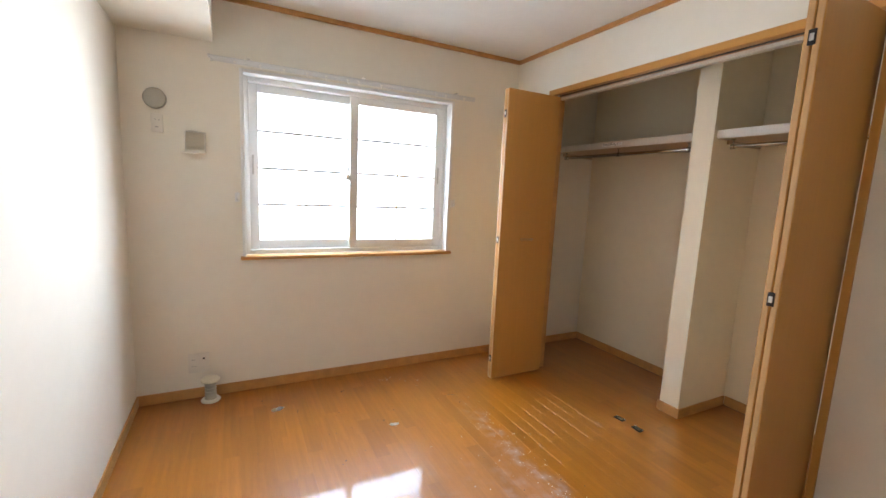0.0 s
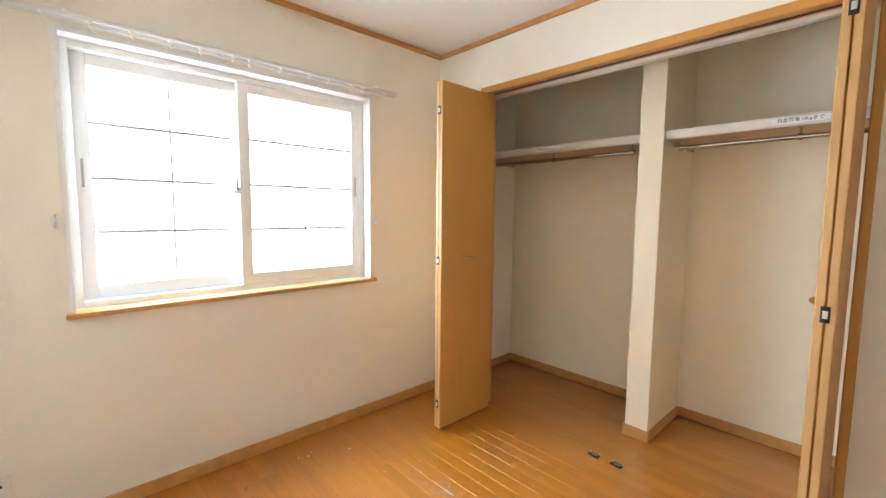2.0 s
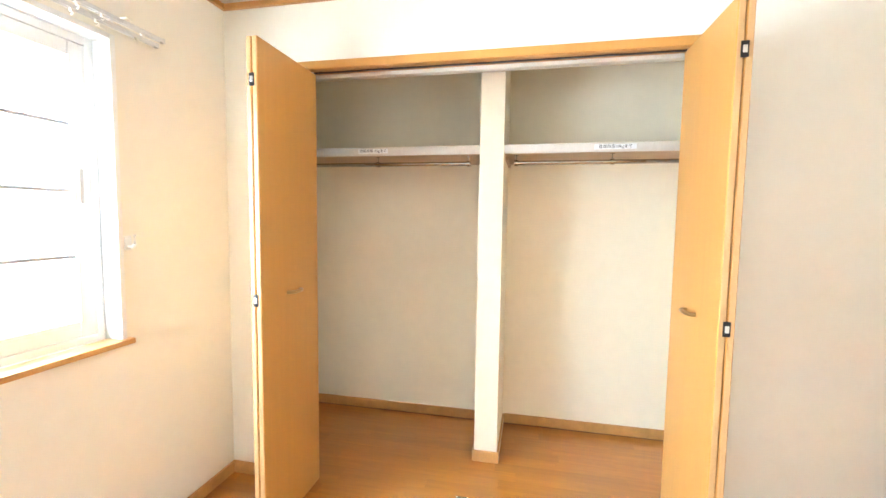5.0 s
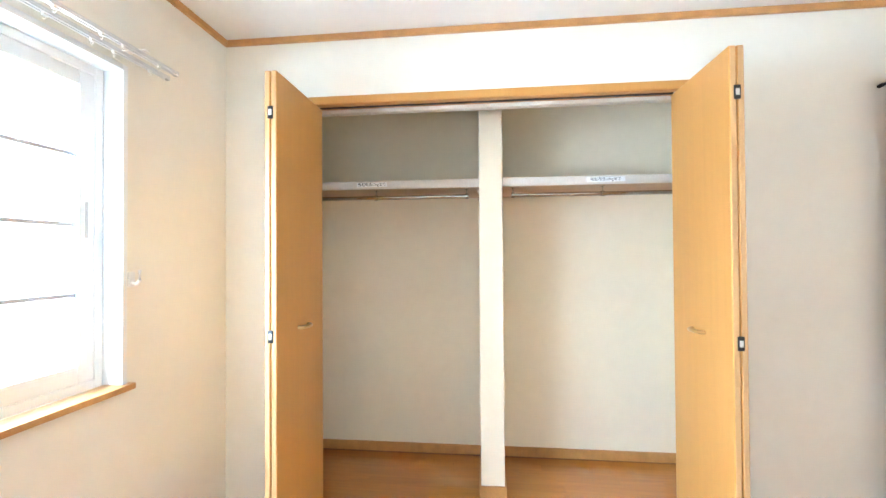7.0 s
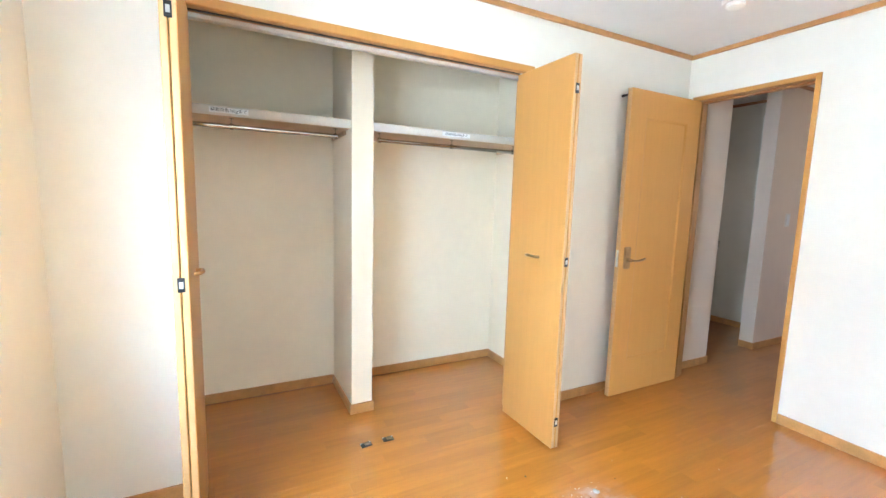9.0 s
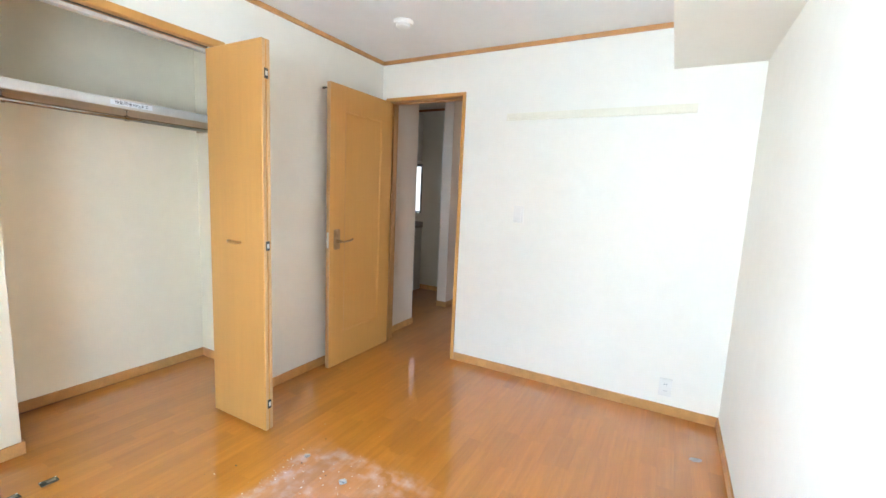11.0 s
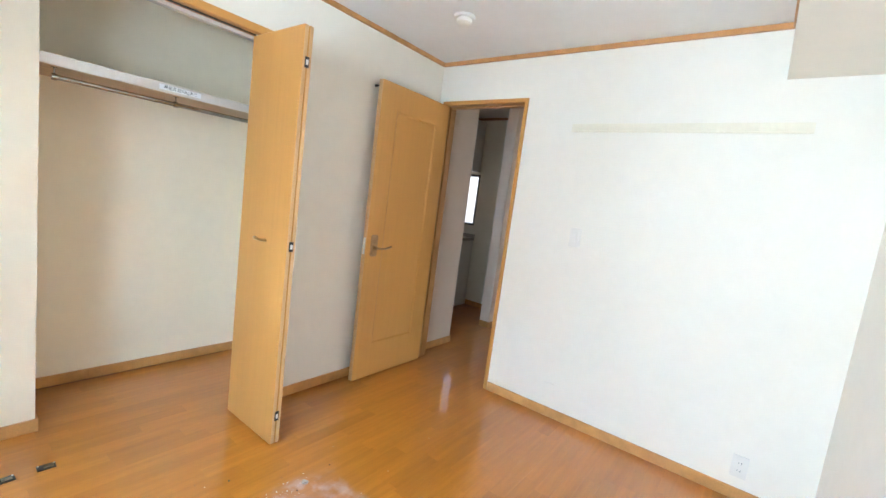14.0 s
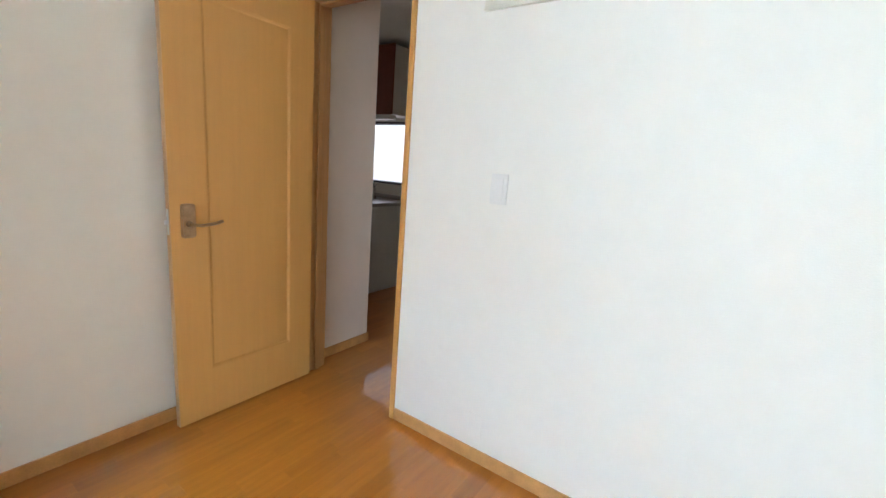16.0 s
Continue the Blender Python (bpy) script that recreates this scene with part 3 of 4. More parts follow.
bar = thing("picture_rail", "long cream picture rail board fixed high on the wall", "rail", (0.66, SOUTH, 1.85))
bm = B()
box(bm, 0.082, 1.242, SOUTH, SOUTH + 0.011, 1.846, 1.898, 0.003)
child("board", bm, CREAM, bar, bar.location)
for z in (1.864, 1.872):
    child("bead", box(B(), 0.082, 1.242, SOUTH + 0.0112, SOUTH + 0.0135, z, z + 0.0035, 0.001), CREAM, bar, bar.location, "fine cream bead")
child("ledge", box(B(), 0.082, 1.242, SOUTH + 0.0112, SOUTH + 0.016, 1.846, 1.856, 0.002), CREAM, bar, bar.location, "thin cream front ledge")

det = thing("smoke_detector", "small round white smoke detector on the ceiling", "detector", (1.72, 0.33, TOP))
child("base", lathe(B(), (1.72, 0.33, TOP), [(0.060, 0), (0.060, 0.014), (0.055, 0.019)], (0, 0, -1)), PLASTIC, det, det.location)
child("dome", lathe(B(), (1.72, 0.33, TOP - 0.019), [(0.044, 0), (0.042, 0.016), (0.030, 0.024), (0.006, 0.025)], (0, 0, -1)), PLASTIC, det, det.location)
ros = thing("ceiling_rosette", "white lamp socket plate on the ceiling with no lamp", "lamp socket", (1.42, 0.82, TOP))
bm = box(B(), -0.065, 0.065, -0.03, 0.03, -0.022, 0, 0.006)
bmesh.ops.rotate(bm, verts=bm.verts[:], matrix=Matrix.Rotation(radians(10), 3, "Z"))
part("base", bm, PLASTIC, ros)
for x in (-0.028, 0.028):
    part("contact_slot", box(B(), x - 0.006, x + 0.006, -0.003, 0.003, -0.0225, -0.0215), DARK, ros)


# ---- bedroom: the open door ----
def room_door():
    LX, LT = 2.235, 0.034
    y0, y1, z0, z1 = SOUTH + 0.012, 0.412, 0.010, 2.030
    d = thing("door_1", "light oak veneer room door with one long panel, standing wide open", "door", (LX, y0, 0), kind="structure")
    b = d.location
    py0, py1, pz0, pz1 = -0.160, 0.268, 0.245, 1.870
    bm = B()
    for a, c, e, f in ((y0, py0, z0, z1), (py1, y1, z0, z1), (py0, py1, z0, pz0), (py0, py1, pz1, z1)):
        box(bm, LX, LX + LT, a, c, e, f)
    bmesh.ops.remove_doubles(bm, verts=bm.verts[:], dist=0.0005)
    leaf = child("leaf", bm, DOORWOOD, d, b, smooth=False)
    child("panel", box(B(), LX + 0.009, LX + LT - 0.009, py0, py1, pz0, pz1), DOORWOOD, leaf, b)
    for face, s in ((LX, 1), (LX + LT, -1)):
        bm = B()
        w = 0.020
        rings = [[bm.verts.new((face + d * s, y, z)) for y, z in ((py0 + i, pz0 + i), (py1 - i, pz0 + i), (py1 - i, pz1 - i), (py0 + i, pz1 - i))]
                 for i, d in ((0.0, -0.0004), (0.003, -0.0002), (0.007, 0.0012), (0.012, 0.0042), (w - 0.003, 0.0076), (w, 0.0089))]
        for p, q in zip(rings, rings[1:]):
            for k in range(4):
                bm.faces.new((p[k], p[(k + 1) % 4], q[(k + 1) % 4], q[k]))
        child("bead", bm, DOORWOOD, leaf, b, "slim bead round the recessed panel")
    child("edge_strip", box(B(), LX + 0.001, LX + LT - 0.001, y1, y1 + 0.0025, z0, z1, 0.001), EDGEWOOD, leaf, b, "lighter edge strip")
    for s, face in ((-1, LX), (1, LX + LT)):
        bm = rounded(B(), face, face + s * 0.006, 0.315, 0.373, 0.885, 1.031, 0.013)
        rounded(bm, face + s * 0.006, face + s * 0.010, 0.322, 0.366, 0.893, 1.023, 0.010)
        h = child("handle", bm, BRONZE, d, b, "aged bronze lever handle on a long plate")
        bm = cyl(B(), (face + s * 0.008, 0.345, 0.945), (face + s * 0.040, 0.345, 0.945), 0.013, 0.011)
        tube(bm, [(face + s * 0.038, 0.350, 0.945), (face + s * 0.044, 0.335, 0.945), (face + s * 0.046, 0.31, 0.942), (face + s * 0.046, 0.27, 0.944), (face + s * 0.044, 0.235, 0.950), (face + s * 0.040, 0.218, 0.954)], 0.0085, 12, 0.75)
        child("lever", bm, BRONZE, h, b)
    child("latch_plate", box(B(), LX + 0.008, LX + 0.026, y1 + 0.0025, y1 + 0.004, 0.90, 1.01, 0.0005), SILVER, d, b, "steel latch plate")
    bm = box(B(), LX + 0.011, LX + 0.023, y1 + 0.004, y1 + 0.015, 0.944, 0.962, 0.003)
    child("latch_bolt", bm, SILVER, d, b, "steel latch bolt")
    for z in (0.25, 1.80):
        child("hinge", cyl(B(), (LX + LT + 0.004, y0 - 0.002, z - 0.045), (LX + LT + 0.004, y0 - 0.002, z + 0.045), 0.006), BRONZE, d, b)
    bm = cyl(B(), (LX + LT, 0.385, 2.0), (LX + LT + 0.050, 0.385, 2.0), 0.006)
    cyl(bm, (LX + LT + 0.050, 0.385, 2.0), (LX + LT + 0.066, 0.385, 2.0), 0.008)
    child("door_stop", bm, DARK, d, b, "dark door stop peg with a rubber tip")


room_door()


# ---- bedroom: bifold closet doors ----
def bifold(name, face, s, group):
    """A folded pair of panels; face: the inner panel's face toward the opening, s: the way in which the pair is stacked."""
    t = thing(name, "light oak veneer bifold closet door, folded fully open", "closet door", (2.15, face + s * 0.028, 0), group=group)
    b = t.location
    x0, x1, z0, z1, th = 1.928, 2.368, 0.014, 2.014, 0.023
    for k in (0, 1):
        a, c = sorted((face + s * k * (th + 0.0025), face + s * (k * (th + 0.0025) + th)))
        p = child("panel", box(B(), x0, x1, a, c, z0, z1, 0.005, 3), DOORWOOD, t, b)
        child("edge_band", box(B(), x0 - 0.0015, x0 + 0.002, a + 0.0035, c - 0.0035, z0 + 0.004, z1 - 0.004), EDGEWOOD, p, b, "paler edge band")
        if k == 0:
            bm = B()
            fy = face
            tube(bm, [(2.105, fy + 0.001, 1.017), (2.108, fy - s * 0.016, 1.017), (2.125, fy - s * 0.025, 1.018), (2.150, fy - s * 0.027, 1.018), (2.175, fy - s * 0.025, 1.018), (2.192, fy - s * 0.016, 1.017), (2.195, fy + 0.001, 1.017)], 0.0072, 10)
            child("handle", bm, BRASS, p, b, "satin brass bow handle")
    gap = face + s * (th + 0.00125)
    for z in (0.160, 1.013, 1.855):
        h = child("hinge", box(B(), x0 - 0.004, x0 + 0.012, gap - 0.011, gap + 0.011, z - 0.024, z + 0.024, 0.002), DARK, t, b, "small dark hinge")
        child("hinge_insert", box(B(), x0 - 0.0055, x0 - 0.0035, gap - 0.006, gap + 0.006, z - 0.011, z + 0.011, 0.0005), SILVER, h, b, "silver insert")
    for y in (face + s * 0.0115, face + s * 0.037):
        child("pivot", cyl(B(), (x1 - 0.012, y, z1 - 0.002), (x1 - 0.012, y, OZ - 0.004), 0.005, n=10), SILVER, t, b)
    return t


bifold("bifold_door", 2.784, 1, "folded closet doors")
bifold("bifold_door", 1.190, -1, "folded closet doors")


# ---- closet: shelves, rods, notices ----
def shelf(y0, y1, tag_y0, tag_y1, rod_y0, rod_y1):
    t = thing("closet_shelf", "pale grey closet shelf board with a printed weight notice", "shelf", (3.0, (y0 + y1) / 2, 1.69), group="closet shelves")
    b = t.location
    child("board", box(B(), 2.775, BACK, y0, y1, 1.694, 1.734), SHELF, t, b)
    child("front_edge", box(B(), 2.757, 2.775, y0, y1, 1.692, 1.737, 0.002), SHELF, t, b)
    child("underside", box(B(), 2.777, BACK, y0, y1, 1.690, 1.6935), SHELFUNDER, t, b, "brown underside")
    for ya, yb in ((y0, y0 + 0.014), (y1 - 0.014, y1)):
        child("cleat", box(B(), 2.86, BACK - 0.02, ya, yb, 1.668, 1.6895, 0.001), SHELFUNDER, t, b, "brown support strip")
    n = child("notice", box(B(), 2.7555, 2.757, tag_y1, tag_y0, 1.7025, 1.7285), PAPER, t, b, "white strip with black print")
    c = bpy.data.curves.new("writing", "FONT")
    c.body, c.size, c.align_x, c.align_y = "積載荷重10kgまで", 0.0205, "CENTER", "CENTER"
    c.materials.append(BLACK)
    w = new("writing", c)
    w.parent = n
    w.matrix_basis = Matrix.Translation(Vector((2.7550, (tag_y0 + tag_y1) / 2, 1.7155)) - Vector(b)) @ Euler((radians(90), 0, radians(-90))).to_matrix().to_4x4()
    r = thing("hanging_rod", "chrome clothes rod hung under the closet shelf", "clothes rod", (2.817, (rod_y0 + rod_y1) / 2, 1.655), group="clothes rods")
    rb = r.location
    child("rod", cyl(B(), (2.817, rod_y0, 1.648), (2.817, rod_y1, 1.648), 0.0115), STEEL, r, rb)
    for y in (rod_y0, (rod_y0 + rod_y1) / 2, rod_y1):
        bm = cyl(B(), (2.817, y, 1.648), (2.817, y, 1.6895), 0.0035, n=12)
        cyl(bm, (2.817, y, 1.686), (2.817, y, 1.6895), 0.012)
        cyl(bm, (2.817, y - 0.009, 1.648), (2.817, y + 0.009, 1.648), 0.0155)
        child("hanger", bm, STEEL, r, rb)


shelf(2.042, NORTH, 2.738, 2.563, 2.113, 3.169)
shelf(CL_S, 1.915, 1.463, 1.263, 0.874, 1.854)


# ---- bedroom: things on the floor ----
def strike(x, y, turn):
    t = thing("door_catch", "dark metal door catch plate screwed to the floor", "door catch", (x, y, 0), group="floor catches")
    t.rotation_euler = (0, 0, radians(turn))
    part("plate", box(B(), -0.020, 0.020, -0.030, 0.030, 0.0, 0.004, 0.0015), DARK, t)
    bm = B()
    box(bm, -0.013, 0.006, -0.022, 0.010, 0.004, 0.0065, 0.001)
    part("tongue", bm, STEEL, t, "worn steel tongue")
    for y2 in (-0.025, 0.025):
        part("screw", cyl(B(), (0.013, y2, 0.004), (0.013, y2, 0.0055), 0.0035, n=10), SILVER, t)


strike(2.386, 2.053, 4)
strike(2.389, 1.930, -3)

sp = thing("pipe_stub", "white spool-shaped plastic pipe fitting standing against the baseboard", "pipe fitting", (0.160, 3.196, 0))
part("flange", lathe(B(), (0, 0, 0), [(0.053, 0), (0.054, 0.004), (0.050, 0.010), (0.034, 0.014)]), PLASTIC, sp)
neck = part("neck", lathe(B(), (0, 0, 0.014), [(0.033, 0), (0.030, 0.01), (0.030, 0.096), (0.034, 0.106)]), AGED, sp, "pale grey-beige neck")
for k in range(4):
    part("rib", lathe(B(), (0, 0, 0.032 + k * 0.022), [(0.030, 0), (0.0325, 0.003), (0.0325, 0.006), (0.030, 0.009)], n=24), AGED, neck)
part("cap", lathe(B(), (0, 0, 0.120), [(0.040, 0), (0.051, 0.005), (0.053, 0.012), (0.048, 0.019), (0.032, 0.022), (0.029, 0.019), (0.004, 0.019)]), CREAM, sp, "yellowed cream cap")


def scrap(x, y, sx, sy, seed):
    rnd = random.Random(seed)
    bm = B()
    nx, ny = 9, 6
    g = [[None] * ny for _ in range(nx)]
    for i in range(nx):
        for j in range(ny):
            u, v = i / (nx - 1) - 0.5, j / (ny - 1) - 0.5
            edge = 1 - 0.5 * abs(u) * abs(v) * 4
            p = Vector((u * sx * edge * rnd.uniform(0.9, 1.1), v * sy * edge * rnd.uniform(0.85, 1.15), 0.001 + rnd.random() * 0.010))
            g[i][j] = bm.verts.new(p)
    for i in range(nx - 1):
        for j in range(ny - 1):
            if not ((i in (3, 4)) and j == ny - 2):
                bm.faces.new((g[i][j], g[i + 1][j], g[i + 1][j + 1], g[i][j + 1]))
    bmesh.ops.solidify(bm, geom=bm.faces[:], thickness=0.0007)
    ob = solid("paper_scrap", bm, PAPER, "torn crumpled scrap of white paper on the floor", "paper scrap", group="paper scraps", smooth=False)
    ob.location, ob.rotation_euler = (x, y, 0.001), (0, 0, rnd.uniform(0, 3))
    return ob


scrap(0.516, 2.921, 0.085, 0.045, 3).rotation_euler = (0, 0, 0.3)
scrap(1.096, 2.509, 0.060, 0.035, 8).rotation_euler = (0, 0, -0.2)


def litter(name, label, mat, count, spots, size, seed):
    """Small flat flakes, past counting, in one mesh."""
    rnd = random.Random(seed)
    verts, faces = [], []
    for _ in range(count):
        cx, cy, dx, dy = rnd.choice(spots)
        x, y, s = rnd.gauss(cx, dx), rnd.gauss(cy, dy), size * rnd.uniform(0.35, 1.0) ** 2
        if not (WEST + 0.05 < x < EAST - 0.05 and SOUTH + 0.05 < y < NORTH - 0.05):
            continue
        n, a0, h, k = rnd.randint(5, 7), rnd.random() * 6.28, 0.0006 + s * rnd.uniform(0.05, 0.25), len(verts)
        lean = rnd.uniform(0, s * 0.35)
        ring = [(s * rnd.uniform(0.4, 1.0) * math.cos(a0 + 6.283 * q / n), s * rnd.uniform(0.3, 0.9) * math.sin(a0 + 6.283 * q / n)) for q in range(n)]
        verts += [(x + u, y + v, 0.0006) for u, v in ring] + [(x + u * 0.9, y + v * 0.9, 0.0006 + h + lean * (u / s * 0.5 + 0.5)) for u, v in ring]
        faces += [tuple(k + n + q for q in range(n)), tuple(k + n - 1 - q for q in range(n))] + [(k + q, k + (q + 1) % n, k + n + (q + 1) % n, k + n + q) for q in range(n)]
    me = bpy.data.meshes.new(name)
    me.from_pydata(verts, [], faces)
    me.materials.append(mat)
    return tagged(new(name, me), label, "debris", kind="stuff")


litter("dried_flakes", "pale dried flakes and dust scattered over the worn floor", FLAKE, 300,
       [(1.62, 1.3, 0.03, 0.08), (1.60, 1.6, 0.035, 0.15), (1.60, 1.95, 0.04, 0.2), (1.60, 2.3, 0.05, 0.2), (1.3, 1.3, 0.12, 0.12), (1.45, 1.7, 0.15, 0.4)], 0.0048, 11)
litter("dark_grit", "dark grit and splinters scattered on the floor", GRIT, 70,
       [(1.4, 2.4, 0.35, 0.4), (0.9, 2.6, 0.3, 0.3), (1.5, 1.6, 0.2, 0.4)], 0.008, 12)


litter("floor_scuffs", "pale scuff crumbs on the closet floor and by the window wall", FLAKE, 26,
       [(2.945, 2.17, 0.035, 0.05), (1.256, 3.075, 0.04, 0.02), (1.38, 2.98, 0.04, 0.03)], 0.007, 31)


def splinter(x, y, length, turn, seed):
    rnd = random.Random(seed)
    bm = B()
    n = 6
    tube(bm, [((k / (n - 1) - 0.5) * length, rnd.uniform(-0.0015, 0.0015), 0.0022 + rnd.uniform(0, 0.001)) for k in range(n)], 0.0016, 6)
    ob = solid("wood_splinter", bm, GRIT, "thin dark wood splinter on the floor", "splinter", group="splinters")
    ob.location, ob.rotation_euler = (x, y, 0), (0, 0, radians(turn))


splinter(1.559, 2.704, 0.045, 160, 1)
splinter(0.917, 3.008, 0.030, 40, 2)
splinter(0.62, 2.86, 0.028, 70, 4)


def tape(x, y, sx, sy, turn, seed):
    rnd = random.Random(seed)
    bm = B()
    ring = [(sx * math.cos(a) * rnd.uniform(0.75, 1.1), sy * math.sin(a) * rnd.uniform(0.75, 1.1)) for a in [k * math.pi / 7 for k in range(14)]]
    bm.faces.new([bm.verts.new((u, v, 0.0012 + 0.0012 * rnd.random())) for u, v in ring])
    bmesh.ops.solidify(bm, geom=bm.faces[:], thickness=0.0006)
    ob = solid("tape_scrap", bm, FLAKE, "flat pale scrap of tape stuck to the floor", "tape scrap", smooth=False)
    ob.location, ob.rotation_euler = (x, y, 0), (0, 0, radians(turn))


tape(-0.092, 0.152, 0.034, 0.022, 25, 2)


def clod(x, y, s, seed):
    bm = B()
    bmesh.ops.create_icosphere(bm, subdivisions=2, radius=s)
    rnd = random.Random(seed)
    for v in bm.verts:
        v.co *= rnd.uniform(0.65, 1.1)
        v.co.z = max(0, v.co.z * 0.5 + s * 0.2)
    ob = solid("dust_clump", bm, FLAKE, "grey-white clump of dust on the worn floor", "dust clump", group="dust clumps", smooth=False)
    ob.location = (x, y, 0)


clod(1.323, 1.256, 0.022, 1)
clod(1.612, 1.590, 0.014, 2)
clod(1.601, 1.205, 0.016, 3)


# ---- kitchen beyond the doorway ----
kw = thing("window_2", "bright kitchen window in a dark frame above the worktop", "window", (3.620, KY, KWZ0), kind="structure")
bm = B()
for x0, x1, z0, z1 in ((KW0, KW0 + 0.02, KWZ0, KWZ1), (KW1 - 0.02, KW1, KWZ0, KWZ1), (KW0 + 0.02, KW1 - 0.02, KWZ0, KWZ0 + 0.02), (KW0 + 0.02, KW1 - 0.02, KWZ1 - 0.02, KWZ1)):
    box(bm, x0, x1, KY - 0.13, KY + 0.006, z0, z1, 0.002)
child("window_frame", bm, DARKFRAME, kw, kw.location, "dark brown frame")
child("pane", box(B(), KW0 + 0.02, KW1 - 0.02, KY - 0.08, KY - 0.075, KWZ0 + 0.02, KWZ1 - 0.02), GLASS, kw, kw.location).visible_shadow = False

base = thing("base_cabinet", "grey-white kitchen base cabinet under the worktop", "cabinet", (3.800, KY, 0))
KE = 3.120
child("end_panel", box(B(), KE, KE + 0.02, KY + 0.011, -1.650, 0.0, 0.845, 0.002), PANEL, base, base.location)
child("toe_kick", box(B(), KE + 0.02, 4.900, -1.730, -1.710, 0.0, 0.10), DARKFRAME, base, base.location)
for k in range(3):
    x = KE + 0.022 + k * 0.5
    d = child("door", box(B(), x, x + 0.494, -1.650, -1.630, 0.105, 0.835, 0.003), CABINET, base, base.location, "red-brown laminate front")
    child("handle", box(B(), x + 0.2, x + 0.32, -1.628, -1.616, 0.78, 0.79, 0.002), STEEL, d, base.location)
top = thing("worktop", "dark steel kitchen worktop with sink and splash edge", "worktop", (3.800, KY, 0.846))
child("slab", box(B(), KE - 0.006, 4.800, KY + 0.001, -1.625, 0.846, 0.880, 0.004), COUNTER, top, top.location)
child("upstand", box(B(), KE - 0.006, 4.800, KY + 0.001, KY + 0.02, 0.8805, 0.925, 0.003), COUNTER, top, top.location)
tap = thing("kitchen_tap", "chrome kitchen tap with a swan neck at the sink", "tap", (3.520, -2.070, 0.88))
part("body", lathe(B(), (0, 0, 0), [(0.026, 0), (0.024, 0.02), (0.018, 0.06), (0.018, 0.11)]), STEEL, tap)
part("spout", tube(B(), [(0, 0, 0.10), (0, 0.01, 0.17), (0, 0.05, 0.21), (0, 0.11, 0.20), (0, 0.14, 0.15)], 0.010), STEEL, tap)
part("lever", tube(B(), [(0, 0, 0.11), (-0.02, 0.0, 0.135), (-0.06, 0.02, 0.15)], 0.006), STEEL, tap)
up = thing("wall_cabinet", "red-brown kitchen wall cabinet with a grey end panel", "cabinet", (3.800, KY, 1.70))
child("end_panel", box(B(), 3.150, 3.170, KY + 0.021, -1.900, 1.72, 2.34, 0.002), PANEL, up, up.location)
child("carcass", box(B(), 3.170, 4.700, KY + 0.021, -1.920, 1.72, 2.34), PANEL, up, up.location)
for k in range(3):
    x = 3.150 + k * 0.5
    child("door", box(B(), x, x + 0.496, -1.899, -1.880, 1.715, 2.345, 0.003), CABINET, up, up.location, "red-brown laminate front")
lamp = thing("under_cabinet_light", "slim white light bar under the wall cabinet, off", "lamp", (3.500, -2.050, 1.72))
child("housing", box(B(), 3.200, 3.750, -2.010, -1.910, 1.675, 1.7195, 0.008), PLASTIC, lamp, lamp.location)
sw = thing("hall_switch", "white switch plate on the hall wall", "switch", (2.374, -1.95, 1.2))
child("plate", box(B(), 2.366, 2.374, -1.99, -1.915, 1.14, 1.26, 0.002), PLASTIC, sw, sw.location)
child("rocker", box(B(), 2.362, 2.366, -1.972, -1.933, 1.155, 1.245, 0.002), VINYL, sw, sw.location)


# ---- the floor: oak strips ----
fl = solid("floor", box(B(), WEST - 0.12, KX1 + 0.12, -4.32, NORTH + 0.16, -0.10, -0.0035), GROOVE, "varnished orange-brown oak strip flooring with a worn cloudy patch", "floor", "structure", smooth=False)
ROW = 0.0757


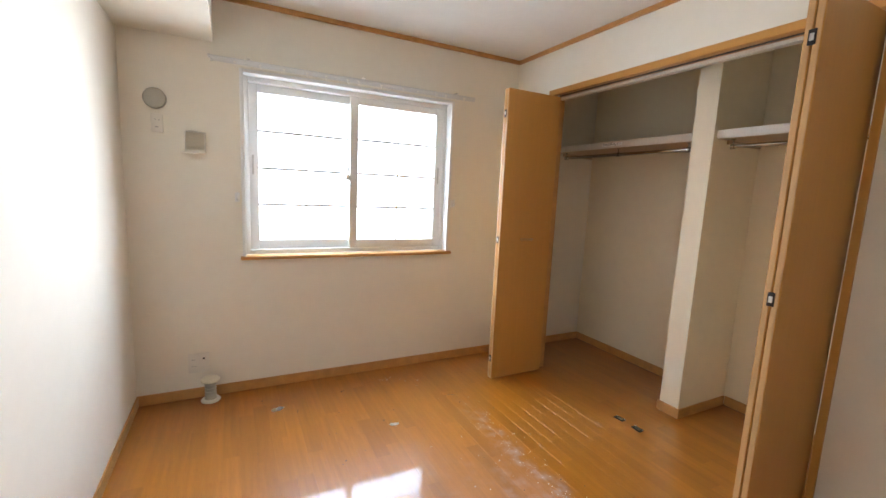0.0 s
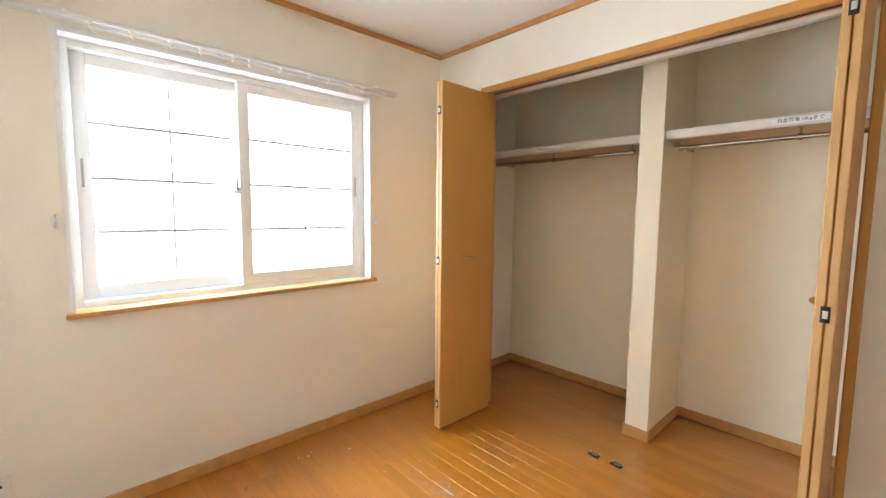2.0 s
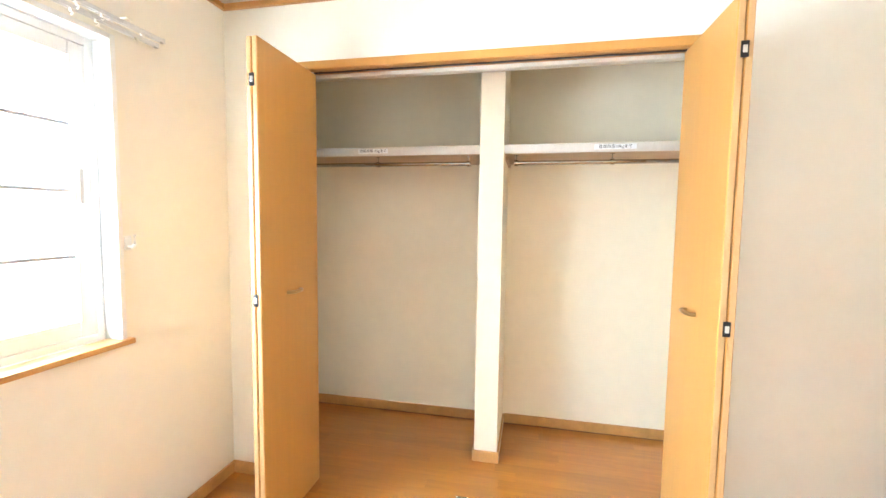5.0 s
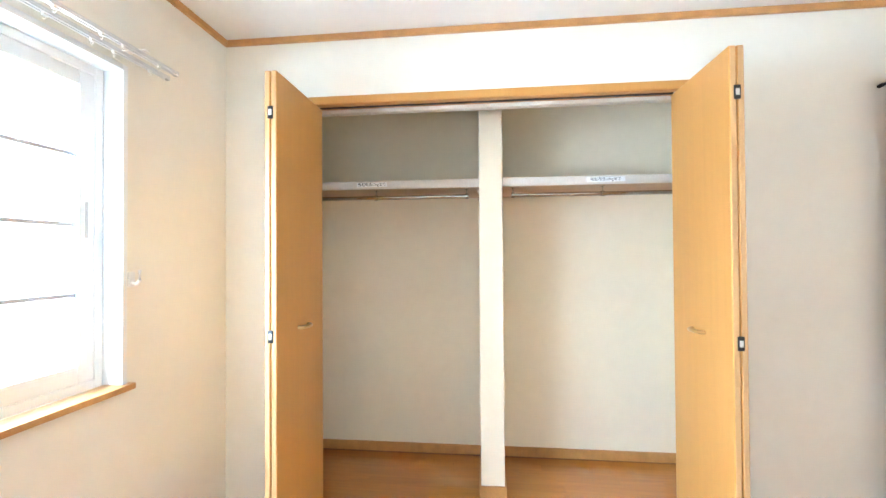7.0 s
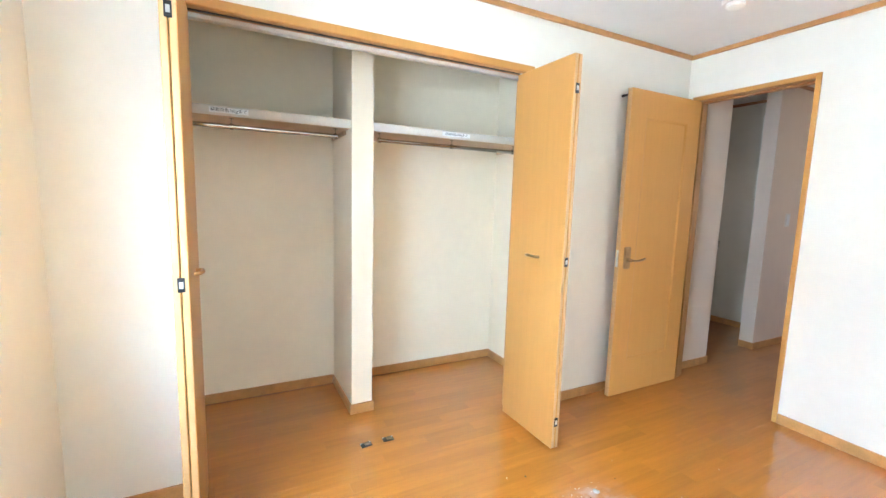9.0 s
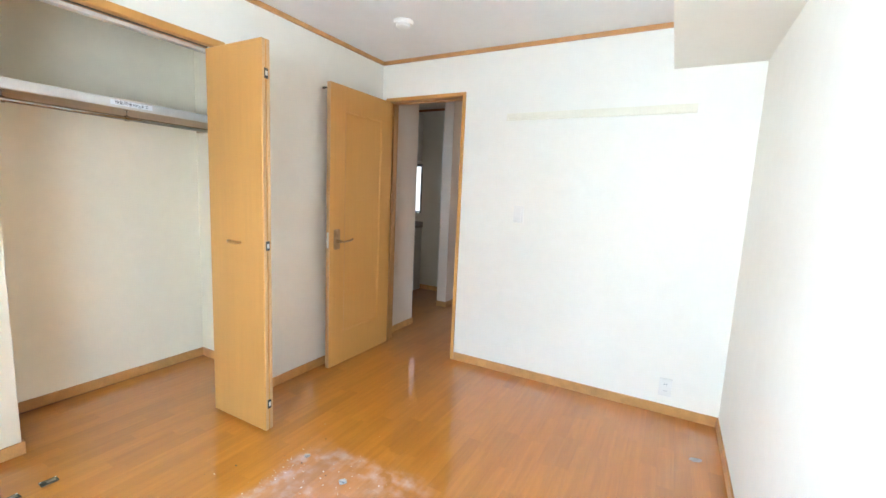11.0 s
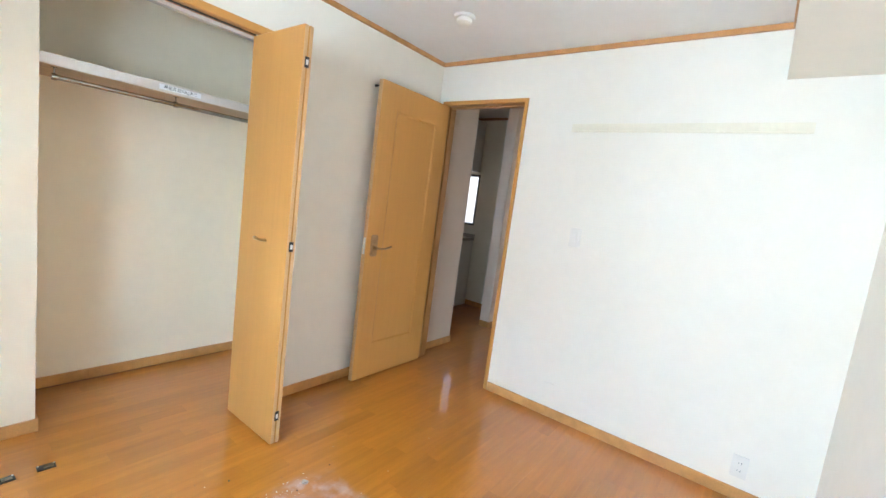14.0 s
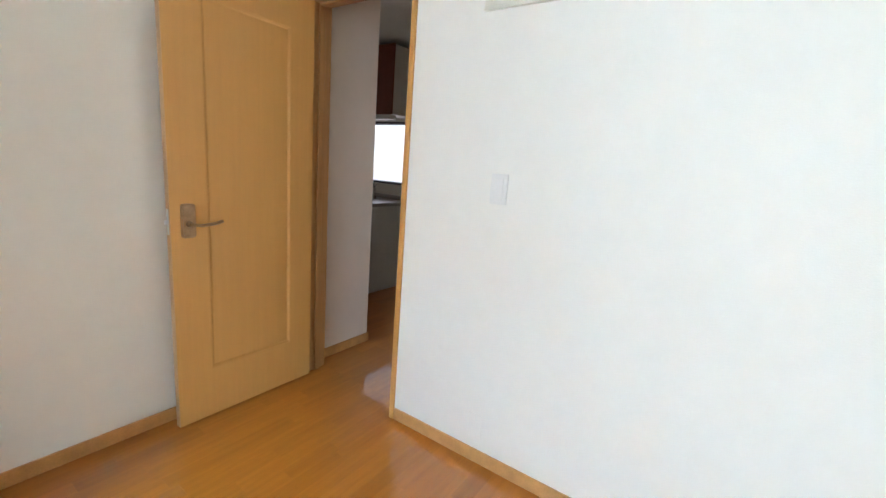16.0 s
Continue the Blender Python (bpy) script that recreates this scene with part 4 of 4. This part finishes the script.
def strip_verts(length, bev=0.00012, gap=0.00006, open_side=0.0):
    """A strip with eased edges; open_side: a wider worn joint along one long edge."""
    w, h = ROW / 2 - gap, length / 2 - gap
    o = max(bev, open_side)
    return ([(-w, -h, -0.0036), (w, -h, -0.0036), (w, h, -0.0036), (-w, h, -0.0036), (-w, -h, -o * 0.8), (w, -h, -bev), (w, h, -bev), (-w, h, -o * 0.8),
             (-w + o, -h + bev, 0), (w - bev, -h + bev, 0), (w - bev, h - bev, 0), (-w + o, h - bev, 0)],
            [(0, 1, 5, 4), (1, 2, 6, 5), (2, 3, 7, 6), (3, 0, 4, 7), (4, 5, 9, 8), (5, 6, 10, 9), (6, 7, 11, 10), (7, 4, 8, 11), (8, 9, 10, 11)])


LENGTHS = (0.24, 0.30, 0.36, 0.45, 0.55, 0.68)
shared = {}
for q in LENGTHS:
    for worn in (False, True):
        me = bpy.data.meshes.new("strip")
        v, f = strip_verts(q, open_side=0.0013 if worn else 0.0)
        me.from_pydata(v, [], f)
        me.materials.append(PLANK)
        shared[q, worn] = me
rnd = random.Random(21)
rest_v, rest_f, made = [], [], 0


def in_rest(x, ya, yb):
    k = len(rest_v)
    v, f = strip_verts(yb - ya)
    rest_v.extend((a + x, b + (ya + yb) / 2, c) for a, b, c in v)
    rest_f.extend(tuple(k + i for i in face) for face in f)


def lay(x, ya, yb, near):
    """One row of strips from ya to yb; near: the stretch whose strips are parts."""
    global made
    y = ya - rnd.uniform(0.0, 0.2)
    while y < yb:
        q = rnd.choice(LENGTHS)
        a, b = y, y + q
        if near and a > near[0] and b < near[1] and made < 300:
            opened = 1.45 < x < 2.25 and 2.05 < (a + b) / 2 < 2.75     # joints opened by sun under the window
            ob = new("strip", shared[q, opened])
            ob.parent, ob.location = fl, (x, (a + b) / 2, 0)
            made += 1
        else:
            a, b = max(a, ya), min(b, yb)
            if b - a > 0.01:
                in_rest(x, a, b)
        y += q


x = WEST + ROW / 2
while x < BACK:
    lay(x, (SOUTH - 0.12) if x < EAST else CL_S - 0.02, NORTH, (-0.25, 3.2) if 0.3 < x < 2.75 else None)
    x += ROW
x = 1.02 + ROW / 2
while x < KX1:
    lay(x, -4.2, SOUTH - 0.12, None)
    x += ROW
me = bpy.data.meshes.new("strips_beyond")
me.from_pydata(rest_v, [], rest_f)
me.materials.append(PLANKREST)
ob = tagged(new("strips_beyond", me), kind="stuff")
ob.parent = fl
